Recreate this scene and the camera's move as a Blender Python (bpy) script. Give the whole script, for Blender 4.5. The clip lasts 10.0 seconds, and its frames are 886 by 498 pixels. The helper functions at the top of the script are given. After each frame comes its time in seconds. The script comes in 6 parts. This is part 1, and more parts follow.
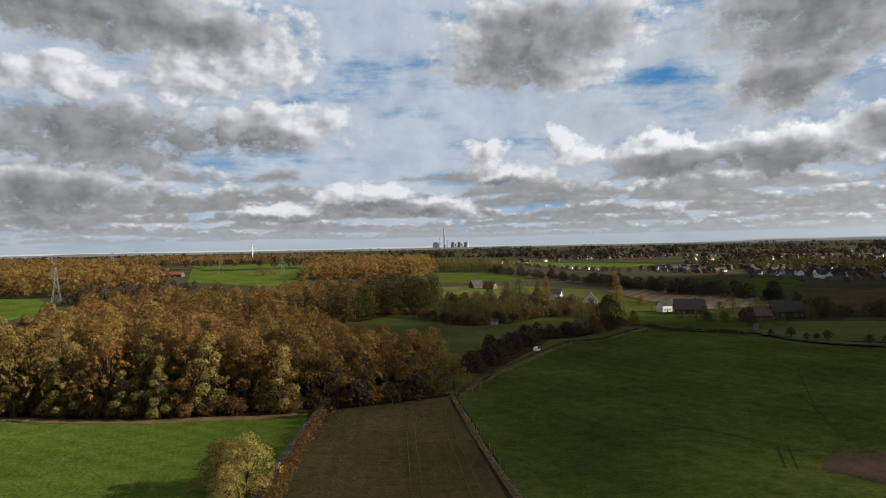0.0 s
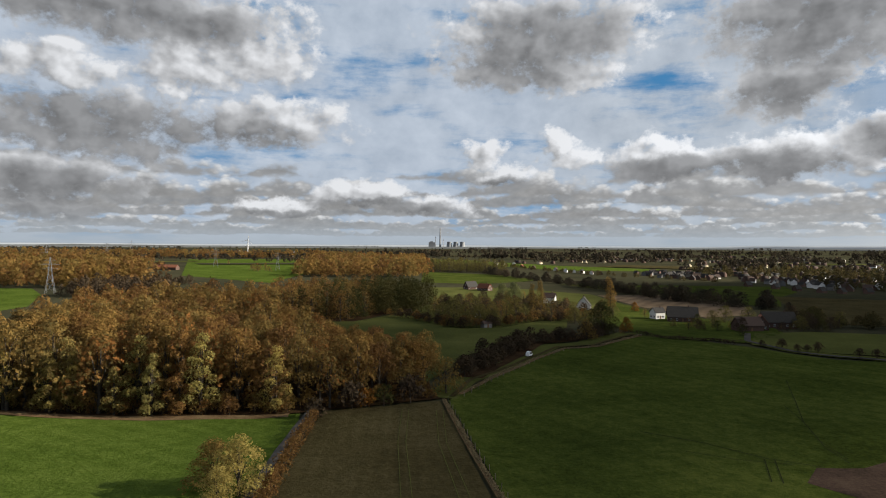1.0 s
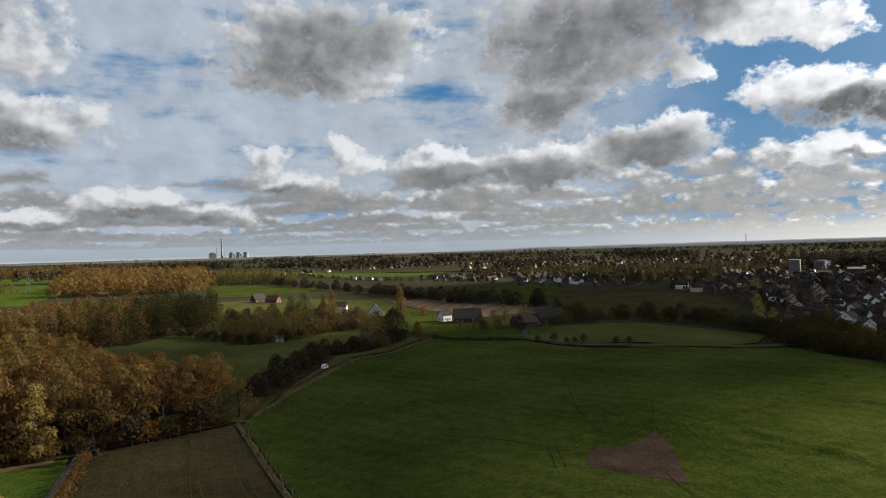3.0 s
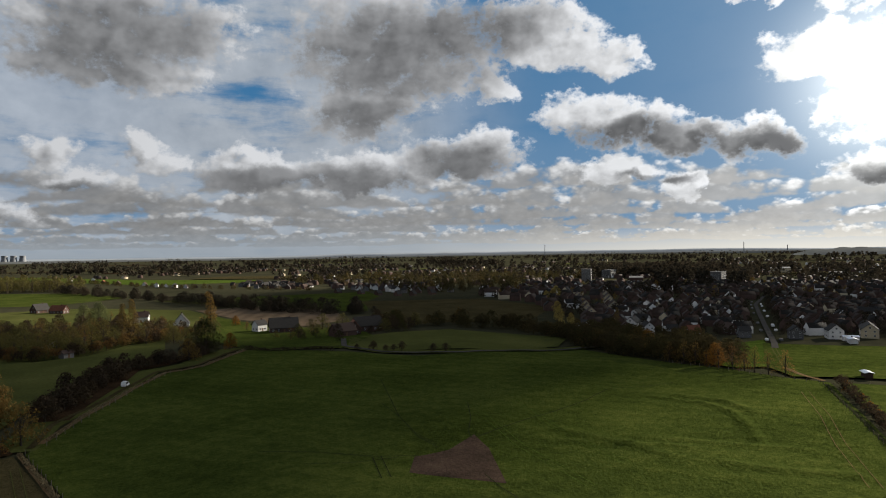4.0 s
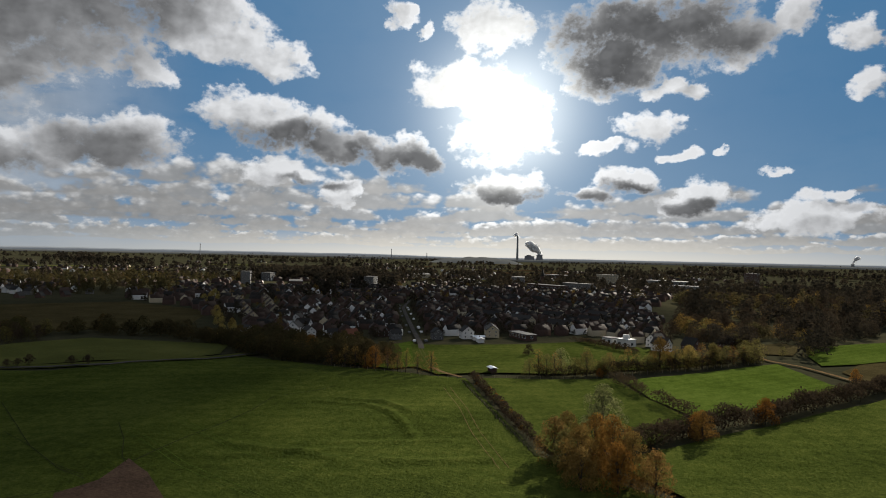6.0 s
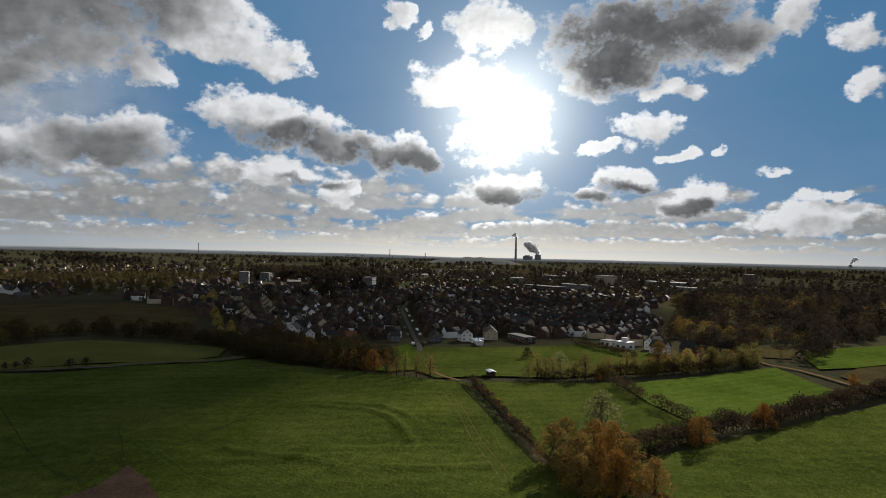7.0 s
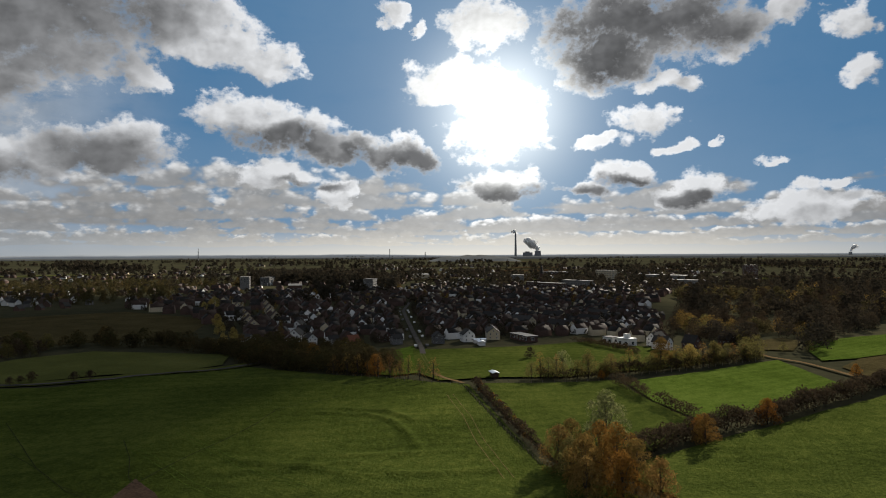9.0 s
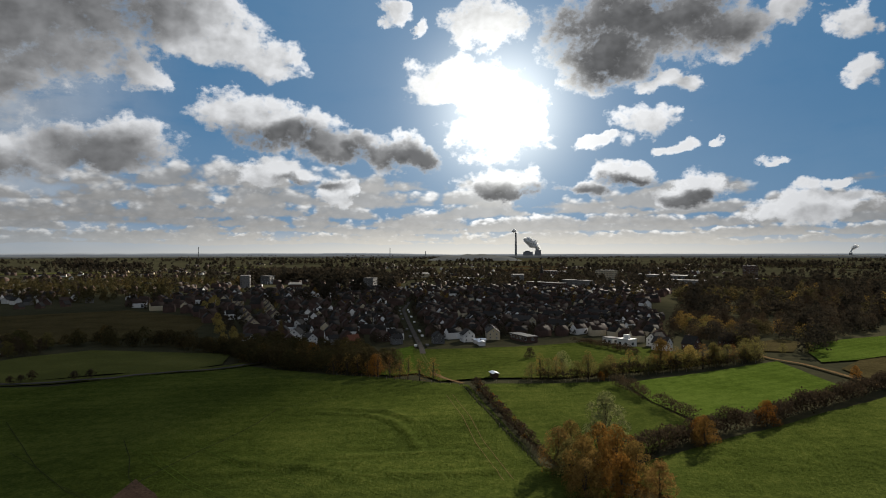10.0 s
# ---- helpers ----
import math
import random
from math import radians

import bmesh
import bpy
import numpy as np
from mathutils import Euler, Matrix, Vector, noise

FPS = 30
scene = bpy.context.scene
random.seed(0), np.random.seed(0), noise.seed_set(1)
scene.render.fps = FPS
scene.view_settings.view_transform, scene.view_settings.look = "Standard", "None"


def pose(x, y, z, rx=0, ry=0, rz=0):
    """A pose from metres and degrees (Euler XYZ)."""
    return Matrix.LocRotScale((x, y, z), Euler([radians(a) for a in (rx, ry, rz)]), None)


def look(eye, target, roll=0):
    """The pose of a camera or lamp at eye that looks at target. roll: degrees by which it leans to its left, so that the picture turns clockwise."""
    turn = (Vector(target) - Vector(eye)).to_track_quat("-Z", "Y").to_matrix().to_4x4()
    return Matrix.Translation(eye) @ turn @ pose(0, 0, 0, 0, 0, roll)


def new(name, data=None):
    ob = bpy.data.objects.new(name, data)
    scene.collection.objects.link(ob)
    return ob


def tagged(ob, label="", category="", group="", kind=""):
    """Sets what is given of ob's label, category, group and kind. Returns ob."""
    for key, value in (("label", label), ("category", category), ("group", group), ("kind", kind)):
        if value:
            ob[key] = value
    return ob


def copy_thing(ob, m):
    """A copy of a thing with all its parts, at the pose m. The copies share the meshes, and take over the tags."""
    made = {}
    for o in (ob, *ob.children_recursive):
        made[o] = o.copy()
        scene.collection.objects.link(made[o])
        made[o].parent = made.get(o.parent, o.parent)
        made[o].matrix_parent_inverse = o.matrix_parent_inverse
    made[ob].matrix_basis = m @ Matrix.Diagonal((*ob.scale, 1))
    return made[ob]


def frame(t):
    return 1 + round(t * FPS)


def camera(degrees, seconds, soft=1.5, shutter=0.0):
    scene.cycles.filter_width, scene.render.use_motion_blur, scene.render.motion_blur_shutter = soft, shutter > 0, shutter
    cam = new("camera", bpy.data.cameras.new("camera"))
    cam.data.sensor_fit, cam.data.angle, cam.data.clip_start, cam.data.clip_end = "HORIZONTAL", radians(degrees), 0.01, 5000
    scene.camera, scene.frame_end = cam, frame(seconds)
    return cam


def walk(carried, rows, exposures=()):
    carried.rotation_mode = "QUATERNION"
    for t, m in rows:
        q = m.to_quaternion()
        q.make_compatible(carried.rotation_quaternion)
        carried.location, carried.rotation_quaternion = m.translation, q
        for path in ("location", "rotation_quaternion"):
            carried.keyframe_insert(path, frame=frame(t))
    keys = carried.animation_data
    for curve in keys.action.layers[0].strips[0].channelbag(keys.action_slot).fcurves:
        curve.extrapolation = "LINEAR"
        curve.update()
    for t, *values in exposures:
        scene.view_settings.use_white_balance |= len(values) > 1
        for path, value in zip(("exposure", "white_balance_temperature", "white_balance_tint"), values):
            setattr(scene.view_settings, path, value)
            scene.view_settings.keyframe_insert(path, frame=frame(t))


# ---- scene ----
# ---- camera: a drone that hovers, turns to its right and climbs a little ----
cam = camera(67.0, 10.0, soft=1.0)
PATH = [
    (0.0, 0.00, -0.40, 35.80, 0.19, -0.16, 1.18),
    (0.5, 0.05, -0.80, 36.50, 0.26, -0.24, 0.78),
    (1.0, 0.00, -1.20, 37.10, -0.18, -0.24, -0.34),
    (1.5, -0.30, -1.30, 37.50, -3.41, -0.14, -0.65),
    (2.0, -0.60, -1.00, 37.80, -8.31, -0.06, 1.03),
    (3.5, -2.20, 0.60, 38.50, -25.16, 0.35, 1.00),
    (4.0, -3.30, 1.40, 38.80, -34.00, 0.46, 0.85),
    (4.5, -4.30, 2.30, 39.10, -42.79, 0.60, 1.52),
    (5.0, -5.10, 3.20, 39.50, -54.34, 0.64, 1.13),
    (5.5, -5.60, 3.90, 39.90, -62.37, 0.71, -0.99),
    (7.0, -6.10, 4.45, 41.70, -62.82, 0.68, -1.36),
    (7.5, -6.25, 4.40, 42.30, -62.83, 0.66, -0.13),
    (8.0, -6.35, 4.35, 42.70, -62.83, 0.62, 0.41),
    (8.5, -6.42, 4.33, 43.00, -62.87, 0.57, 1.16),
    (9.0, -6.50, 4.30, 43.25, -62.82, 0.54, 0.27),
    (9.5, -6.56, 4.27, 43.53, -62.72, 0.49, -1.55),
    (10.0, -6.62, 4.25, 43.79, -62.80, 0.45, 0.07),
]
walk(cam, [(t, pose(x, y, z, 90 + p, r, w)) for t, x, y, z, w, p, r in PATH], [(0.0, 1.62), (2.0, 1.58), (3.5, 1.40), (4.5, 1.15), (5.5, 1.15), (10.0, 1.15)])

# the low sun, and the bearing at which its glare breaks through the cloud
SUN_AZ, SUN_EL = 94.0, 23.0
GLARE = Vector((math.cos(radians(12.3)) * math.sin(radians(67.9)), math.cos(radians(12.3)) * math.cos(radians(67.9)), math.sin(radians(12.3))))
SUN_DIR = Vector((math.cos(radians(SUN_EL)) * math.sin(radians(SUN_AZ)),
                  math.cos(radians(SUN_EL)) * math.cos(radians(SUN_AZ)), math.sin(radians(SUN_EL))))


# ---- small node language ----
def put(sock, v):
    if isinstance(v, bpy.types.NodeSocket):
        sock.id_data.links.new(v, sock)
    elif isinstance(v, (tuple, list)) and len(v) == 3 and sock.type == "RGBA":
        sock.default_value = (*v, 1)
    else:
        sock.default_value = v


def fm(t, op, a, b=0.0, c=0.0, clamp=False):
    n = t.nodes.new("ShaderNodeMath")
    n.operation, n.use_clamp = op, clamp
    put(n.inputs[0], a), put(n.inputs[1], b), put(n.inputs[2], c)
    return n.outputs[0]


def vm(t, op, a, b=(0, 0, 0), c=(0, 0, 0)):
    n = t.nodes.new("ShaderNodeVectorMath")
    n.operation = op
    put(n.inputs[0], a), put(n.inputs[1], b), put(n.inputs[2], c)
    return n.outputs["Value"] if op in ("DOT_PRODUCT", "LENGTH") else n.outputs[0]


def xyz(t, x, y, z=0.0):
    n = t.nodes.new("ShaderNodeCombineXYZ")
    put(n.inputs[0], x), put(n.inputs[1], y), put(n.inputs[2], z)
    return n.outputs[0]


def tex_noise(t, vec, scale, detail=4.0, rough=0.55, dims="3D", color=False):
    n = t.nodes.new("ShaderNodeTexNoise")
    n.noise_dimensions = dims
    put(n.inputs["Vector"], vec)
    n.inputs["Scale"].default_value, n.inputs["Detail"].default_value, n.inputs["Roughness"].default_value = scale, detail, rough
    return n.outputs[1] if color else n.outputs[0]


def step(t, v, lo, hi):
    n = t.nodes.new("ShaderNodeMapRange")
    n.interpolation_type = "SMOOTHSTEP"
    put(n.inputs[0], v)
    n.inputs[1].default_value, n.inputs[2].default_value = lo, hi
    return n.outputs[0]


def blend(t, fac, a, b, kind="MIX"):
    n = t.nodes.new("ShaderNodeMix")
    n.data_type, n.blend_type = "RGBA", kind
    put(n.inputs[0], fac), put(n.inputs[6], a), put(n.inputs[7], b)
    return n.outputs[2]


def ramp(t, fac, *stops):
    n = t.nodes.new("ShaderNodeValToRGB")
    e = n.color_ramp.elements
    while len(e) < len(stops):
        e.new(0.5)
    for k, (p, c) in zip(e, stops):
        k.position, k.color = p, (*c, 1)
    put(n.inputs[0], fac)
    return n.outputs[0]


# ---- sky: clear sky between banks of broken cumulus (azimuth, elevation, half width, half height in degrees) ----
BANKS_WEST = [
    (-28.0, 18.2, 12.4, 3.1), (-20.8, 17.4, 10.9, 3.1), (-29.9, 13.3, 5.8, 1.8), (-20.9, 14.0, 5.5, 2.3), (-15.6, 15.2, 5.8, 2.6),
    (-27.0, 9.2, 10.0, 3.2), (-14.8, 10.1, 7.7, 2.4), (-30.5, 5.1, 7.6, 2.3), (-30.5, 2.6, 5.4, 1.2), (-7.0, 4.3, 5.7, 1.4),
    (-13.6, 3.2, 4.1, 0.9), (-1.3, 3.4, 5.3, 1.0), (7.2, 17.0, 8.5, 4.2), (13.3, 17.4, 5.5, 3.0), (4.3, 14.4, 4.3, 1.9),
    (9.6, 8.9, 1.8, 1.2), (11.2, 7.6, 2.8, 1.2), (3.2, 8.1, 2.6, 1.2), (5.5, 6.1, 4.3, 1.2), (18.0, 7.5, 4.8, 1.9),
    (27.0, 7.3, 4.4, 2.0)]
BANKS_MID = [
    (30.2, 17.0, 10.5, 5.5), (41.3, 18.1, 7.1, 3.1), (44.6, 16.3, 5.1, 2.0), (48.5, 15.6, 2.8, 1.6), (37.9, 13.8, 2.3, 1.3),
    (27.2, 12.0, 6.0, 2.7), (27.2, 7.1, 6.2, 2.1), (19.7, 6.7, 6.3, 1.6), (36.4, 8.5, 5.8, 2.3), (32.0, 7.3, 3.9, 1.7),
    (46.4, 11.3, 4.8, 1.9), (50.0, 10.4, 4.9, 2.3), (53.5, 9.0, 4.1, 1.7), (59.3, 8.6, 4.0, 1.6), (10.3, 14.3, 5.3, 2.1)]
BANKS_EAST = [
    (66.2, 19.3, 4.3, 2.4), (63.7, 14.4, 4.8, 2.5), (67.6, 11.6, 4.8, 3.7), (79.3, 18.1, 9.3, 3.4), (77.0, 15.7, 5.7, 2.4),
    (86.1, 16.9, 3.7, 2.0), (81.5, 13.6, 2.2, 0.9), (68.0, 5.7, 4.6, 1.7), (75.3, 5.3, 2.9, 1.1), (75.6, 9.1, 2.7, 0.8),
    (79.7, 10.8, 2.6, 1.4), (82.3, 8.7, 1.6, 0.7), (85.2, 8.6, 0.7, 0.5), (82.9, 5.2, 3.1, 1.5), (78.3, 6.6, 2.8, 1.2),
    (94.2, 16.5, 1.8, 1.4), (94.9, 13.0, 1.5, 1.2), (90.1, 18.3, 2.1, 1.8), (89.2, 7.5, 1.4, 0.5), (91.9, 4.8, 1.9, 0.8),
    (94.0, 5.1, 1.4, 0.6)]
BANKS_SMALL = [
    (58.2, 19.9, 1.4, 1.1), (60.2, 18.4, 0.7, 1.0), (48.5, 6.6, 4.3, 1.2), (53.6, 5.5, 2.6, 1.2), (91.5, 3.4, 4.8, 1.2)]
CORES_WEST = [
    (-28.7, 17.7, 9.7, 2.3), (-24.7, 8.5, 10.8, 2.4), (-20.8, 17.0, 5.1, 1.7), (-29.6, 10.1, 4.8, 1.6), (-16.7, 8.6, 5.8, 1.4),
    (-30.1, 4.3, 6.9, 1.7), (-29.8, 2.4, 4.8, 0.8), (6.7, 15.2, 6.2, 2.3), (9.6, 17.3, 6.5, 2.4), (18.4, 6.6, 4.6, 0.9),
    (26.6, 6.7, 3.7, 1.3), (-4.2, 3.0, 7.2, 0.6), (-12.7, 2.7, 4.1, 0.4), (5.5, 5.4, 3.8, 0.6)]
CORES_MID = [
    (29.2, 16.5, 8.6, 4.2), (27.2, 11.5, 4.8, 1.9), (36.0, 18.3, 6.3, 2.6), (27.2, 6.1, 5.5, 1.4), (19.7, 6.0, 5.0, 0.9),
    (35.9, 8.0, 5.5, 1.6), (49.1, 9.5, 5.9, 1.2), (54.8, 8.4, 3.6, 1.2), (59.7, 8.2, 3.3, 1.2)]
CORES_EAST = [
    (79.3, 18.1, 8.7, 3.3), (76.1, 15.7, 4.4, 2.0), (84.9, 17.0, 2.9, 1.5), (68.5, 5.0, 4.1, 1.1), (75.1, 5.0, 2.4, 0.7),
    (82.9, 4.6, 2.3, 0.6), (78.3, 6.0, 2.0, 0.5), (52.2, 5.9, 2.8, 0.5)]


def bank_field(t, p, rows):
    """How deep inside the nearest bank a direction lies: 1 at its middle, 0 at its rim, less outside."""
    acc = None
    for a, e, w, h in rows:
        q = vm(t, "MULTIPLY_ADD", p, (1 / w, 1 / h, 0), (-a / w, -e / h, 0))
        d = fm(t, "SUBTRACT", 1.0, vm(t, "DOT_PRODUCT", q, q))
        acc = d if acc is None else fm(t, "SMOOTH_MAX", acc, d, 0.25)
    return fm(t, "MAXIMUM", acc, -1.2)


def heads(t, vec, scale, detail=3.0):
    """Round cauliflower heads, small ones on large ones: about -0.3 between them to 0.4 at their middles."""
    n = t.nodes.new("ShaderNodeTexVoronoi")
    n.voronoi_dimensions, n.feature = "2D", "SMOOTH_F1"
    put(n.inputs["Vector"], vec)
    n.inputs["Scale"].default_value, n.inputs["Detail"].default_value, n.inputs["Roughness"].default_value = scale, detail, 0.55
    n.inputs["Smoothness"].default_value = 0.35
    return fm(t, "SUBTRACT", 0.42, n.outputs["Distance"])


def bent(t, p, q):
    """The same direction, shifted a little this way and that, so that no bank keeps a smooth outline."""
    bend = vm(t, "MULTIPLY_ADD", tex_noise(t, q, 0.22, 5, 0.55, "2D", True), (5.6, 3.2, 0), (-2.8, -1.6, 0))
    return vm(t, "ADD", p, bend)


def bank_density(t, p, detail=8.0):
    """The large banks with billowing rims: above zero where there is cloud."""
    q = vm(t, "MULTIPLY", p, (1.0, 1.3, 0))
    pw = bent(t, p, q)
    cover = bank_field(t, pw, BANKS_WEST + BANKS_MID + BANKS_EAST + BANKS_SMALL)
    # the same broken cumulus goes on overhead and behind
    sep = t.nodes.new("ShaderNodeSeparateXYZ")
    put(sep.inputs[0], p)
    beyond = fm(t, "MAXIMUM", step(t, sep.outputs[1], 21.5, 26.0), fm(t, "MAXIMUM", step(t, sep.outputs[0], -36.0, -44.0), step(t, sep.outputs[0], 98.0, 106.0)))
    rest = fm(t, "MULTIPLY", fm(t, "SUBTRACT", tex_noise(t, q, 0.06, 3, 0.5, "2D"), 0.47), 6.0)
    cover = fm(t, "MAXIMUM", cover, fm(t, "MULTIPLY_ADD", beyond, 3.0, fm(t, "MINIMUM", fm(t, "SUBTRACT", rest, 3.0), -2.2)))
    body = fm(t, "MULTIPLY_ADD", cover, 0.80, 0.16)
    fine = fm(t, "SUBTRACT", tex_noise(t, q, 0.5, detail, 0.58, "2D"), 0.5)
    fray = fm(t, "SUBTRACT", tex_noise(t, q, 2.2, detail * 0.6, 0.6, "2D"), 0.5)
    body = fm(t, "MULTIPLY_ADD", fray, 0.45 if detail > 5 else 0.0, body)
    return fm(t, "MULTIPLY_ADD", fine, 1.25, fm(t, "MULTIPLY_ADD", heads(t, vm(t, "ADD", q, vm(t, "SUBTRACT", pw, p)), 0.42, detail * 0.35), 0.34, body))


# rows of small cumulus that run away to the horizon: base and height in degrees, width of a cloud, how full the row is
ROWS = [(0.9, 0.40, 3.0, 0.80), (1.35, 0.50, 3.6, 0.78), (1.85, 0.65, 4.6, 0.77), (2.5, 0.8, 5.5, 0.75), (3.3, 1.0, 6.5, 0.73), (4.3, 1.25, 8.0, 0.68), (5.6, 1.5, 9.0, 0.58)]


def build_sky():
    world = bpy.data.worlds.new("sky")
    scene.world = world
    world.use_nodes = True
    t = world.node_tree
    back = t.nodes["Background"]
    sky = t.nodes.new("ShaderNodeTexSky")
    sky.sky_type, sky.sun_disc = "NISHITA", False
    sky.sun_elevation, sky.sun_rotation = radians(SUN_EL), radians(SUN_AZ)
    sky.ozone_density, sky.dust_density = 2.5, 0.4
    way = t.nodes.new("ShaderNodeTexCoord").outputs["Generated"]
    sep = t.nodes.new("ShaderNodeSeparateXYZ")
    put(sep.inputs[0], way)
    x, y, z = sep.outputs
    az = fm(t, "MULTIPLY", fm(t, "ARCTAN2", x, y), 57.2958)
    el = fm(t, "MULTIPLY", fm(t, "ARCSINE", z), 57.2958)
    p = xyz(t, az, el)
    ang = fm(t, "MULTIPLY", fm(t, "ARCCOSINE", fm(t, "MINIMUM", vm(t, "DOT_PRODUCT", way, tuple(GLARE)), 1.0)), 57.2958)
    near = fm(t, "SUBTRACT", 1.0, step(t, ang, 3.0, 36.0))
    east = step(t, az, 5.0, 40.0)
    mid = fm(t, "MULTIPLY", step(t, az, 4.0, 16.0), fm(t, "SUBTRACT", 1.0, step(t, az, 40.0, 54.0)))
    wide = xyz(t, az, fm(t, "MULTIPLY", fm(t, "POWER", fm(t, "MAXIMUM", el, 0.02), 0.75), 3.2))
    n1 = fm(t, "SUBTRACT", tex_noise(t, wide, 0.30, 8, 0.55, "2D"), 0.5)

    # clear sky and the high thin veil, thicker away from the sun
    hue = t.nodes.new("ShaderNodeHueSaturation")
    hue.inputs["Saturation"].default_value, hue.inputs["Value"].default_value = 1.35, 0.15
    put(hue.inputs["Color"], sky.outputs[0])
    blue = blend(t, 0.7, vm(t, "MINIMUM", hue.outputs[0], (0.10, 0.25, 0.47)), (0.034, 0.180, 0.385))
    blue = blend(t, fm(t, "MULTIPLY", fm(t, "SUBTRACT", 1.0, step(t, el, 2.0, 14.0)), 0.32), blue, (0.30, 0.46, 0.62))
    veil_n = tex_noise(t, vm(t, "MULTIPLY", wide, (0.09, 0.30, 0)), 1.0, 6, 0.6, "2D")
    veil = fm(t, "MULTIPLY", step(t, fm(t, "MULTIPLY_ADD", n1, 0.35, veil_n), 0.14, 0.52), fm(t, "MULTIPLY_ADD", step(t, az, 26.0, 44.0), -0.84, 0.88))
    haze = blend(t, mid, (0.46, 0.51, 0.58), (0.46, 0.50, 0.55))
    haze = vm(t, "ADD", haze, vm(t, "SCALE", xyz(t, n1, n1, n1)))
    put(haze.node.inputs[1].links[0].from_node.inputs["Scale"], 0.30)
    air = blend(t, veil, blue, haze)

    # the rows, farthest first: flat grey bases, bright heads
    for i, (e0, tall, broad, full) in enumerate(ROWS):
        q = vm(t, "MULTIPLY_ADD", p, (1.0, 1.6, 0), (17.0 * i, 5.0 * i, 0))
        n = tex_noise(t, vm(t, "MULTIPLY", q, (1 / broad, 0.12 / tall, 0)), 1.0, 3, 0.55, "2D")
        sway = fm(t, "MULTIPLY", fm(t, "SUBTRACT", tex_noise(t, xyz(t, fm(t, "MULTIPLY", az, 0.3 / broad), 3.7 * i), 1.0, 2, 0.5, "2D"), 0.5), 1.6)
        v = fm(t, "SUBTRACT", fm(t, "MULTIPLY", fm(t, "SUBTRACT", el, e0), 1 / tall), sway)
        puff = fm(t, "MULTIPLY_ADD", fm(t, "SUBTRACT", tex_noise(t, q, 3.2 / broad, 6, 0.55, "2D"), 0.5), 1.4, fm(t, "MULTIPLY", heads(t, q, 4.5 / broad, 2.0), 0.7))
        top = fm(t, "MULTIPLY", fm(t, "SUBTRACT", n, 1.0 - full), 5.5)
        d = fm(t, "MINIMUM", fm(t, "ADD", fm(t, "SUBTRACT", top, v), puff), fm(t, "MULTIPLY_ADD", puff, 0.7, fm(t, "MULTIPLY_ADD", v, 2.2, 0.7)))
        alpha = step(t, d, -0.10, 0.55)
        head = step(t, fm(t, "MULTIPLY_ADD", puff, 0.9, fm(t, "SUBTRACT", v, fm(t, "MULTIPLY", top, 0.45))), -0.35, 0.7)
        light = fm(t, "MULTIPLY_ADD", near, 0.55, fm(t, "MULTIPLY_ADD", east, 0.14, 0.68))
        dark = fm(t, "MULTIPLY_ADD", east, 0.05, fm(t, "MULTIPLY_ADD", near, 0.13, 0.29))
        lum = fm(t, "MULTIPLY_ADD", head, fm(t, "SUBTRACT", light, dark), dark)
        lum = fm(t, "MULTIPLY_ADD", puff, 0.10, lum)
        air = blend(t, fm(t, "MULTIPLY", alpha, 0.92), air, vm(t, "MULTIPLY", xyz(t, lum, lum, lum), (0.99, 0.995, 1.0)))

    # the banks: lit towards the sun, grey where they are thick
    to_sun = vm(t, "NORMALIZE", vm(t, "SUBTRACT", (67.9, 13.5, 0), p))
    off = vm(t, "MULTIPLY_ADD", to_sun, (0.9, 0.9, 0), (0, 0.6, 0))
    dens, mass = bank_density(t, p), bank_density(t, p, 2.5)
    relief = fm(t, "SUBTRACT", mass, bank_density(t, vm(t, "ADD", p, off), 2.5))
    relief = fm(t, "MINIMUM", fm(t, "MAXIMUM", relief, -0.45), 0.45)
    q = vm(t, "MULTIPLY", p, (1.0, 1.3, 0))
    core = bank_field(t, bent(t, p, q), CORES_WEST + CORES_MID + CORES_EAST)
    blot = fm(t, "SUBTRACT", tex_noise(t, q, 0.17, 2, 0.4, "2D"), 0.5)
    thick = step(t, fm(t, "MULTIPLY_ADD", blot, 1.0, fm(t, "MULTIPLY_ADD", mass, 0.20, core)), -1.0, 1.15)
    lum = fm(t, "MULTIPLY_ADD", thick, fm(t, "MULTIPLY_ADD", east, -0.18, -0.31), fm(t, "MULTIPLY_ADD", mid, 0.06, fm(t, "MULTIPLY_ADD", east, 0.10, 0.53)))
    lum = fm(t, "MULTIPLY_ADD", relief, fm(t, "MULTIPLY_ADD", thick, -0.30, 0.44), lum)
    lum = fm(t, "MULTIPLY_ADD", n1, 0.03, lum)
    lum = fm(t, "SMOOTH_MAX", lum, 0.10, 0.12)
    thin = fm(t, "SUBTRACT", 1.0, step(t, dens, 0.10, 0.7))
    lum = fm(t, "MULTIPLY_ADD", fm(t, "MULTIPLY", thin, east), 0.10, lum)
    lum = fm(t, "MULTIPLY_ADD", fm(t, "MULTIPLY", near, fm(t, "MULTIPLY_ADD", thin, 0.75, fm(t, "MULTIPLY", fm(t, "SUBTRACT", 1.0, thick), 0.25))), 0.42, lum)
    soft = fm(t, "MULTIPLY_ADD", east, -0.10, 0.64)
    alpha = fm(t, "DIVIDE", dens, soft, clamp=True)
    alpha = step(t, alpha, 0.0, 1.0)
    air = blend(t, alpha, air, vm(t, "MULTIPLY", xyz(t, lum, lum, lum), (0.975, 0.995, 1.03)))

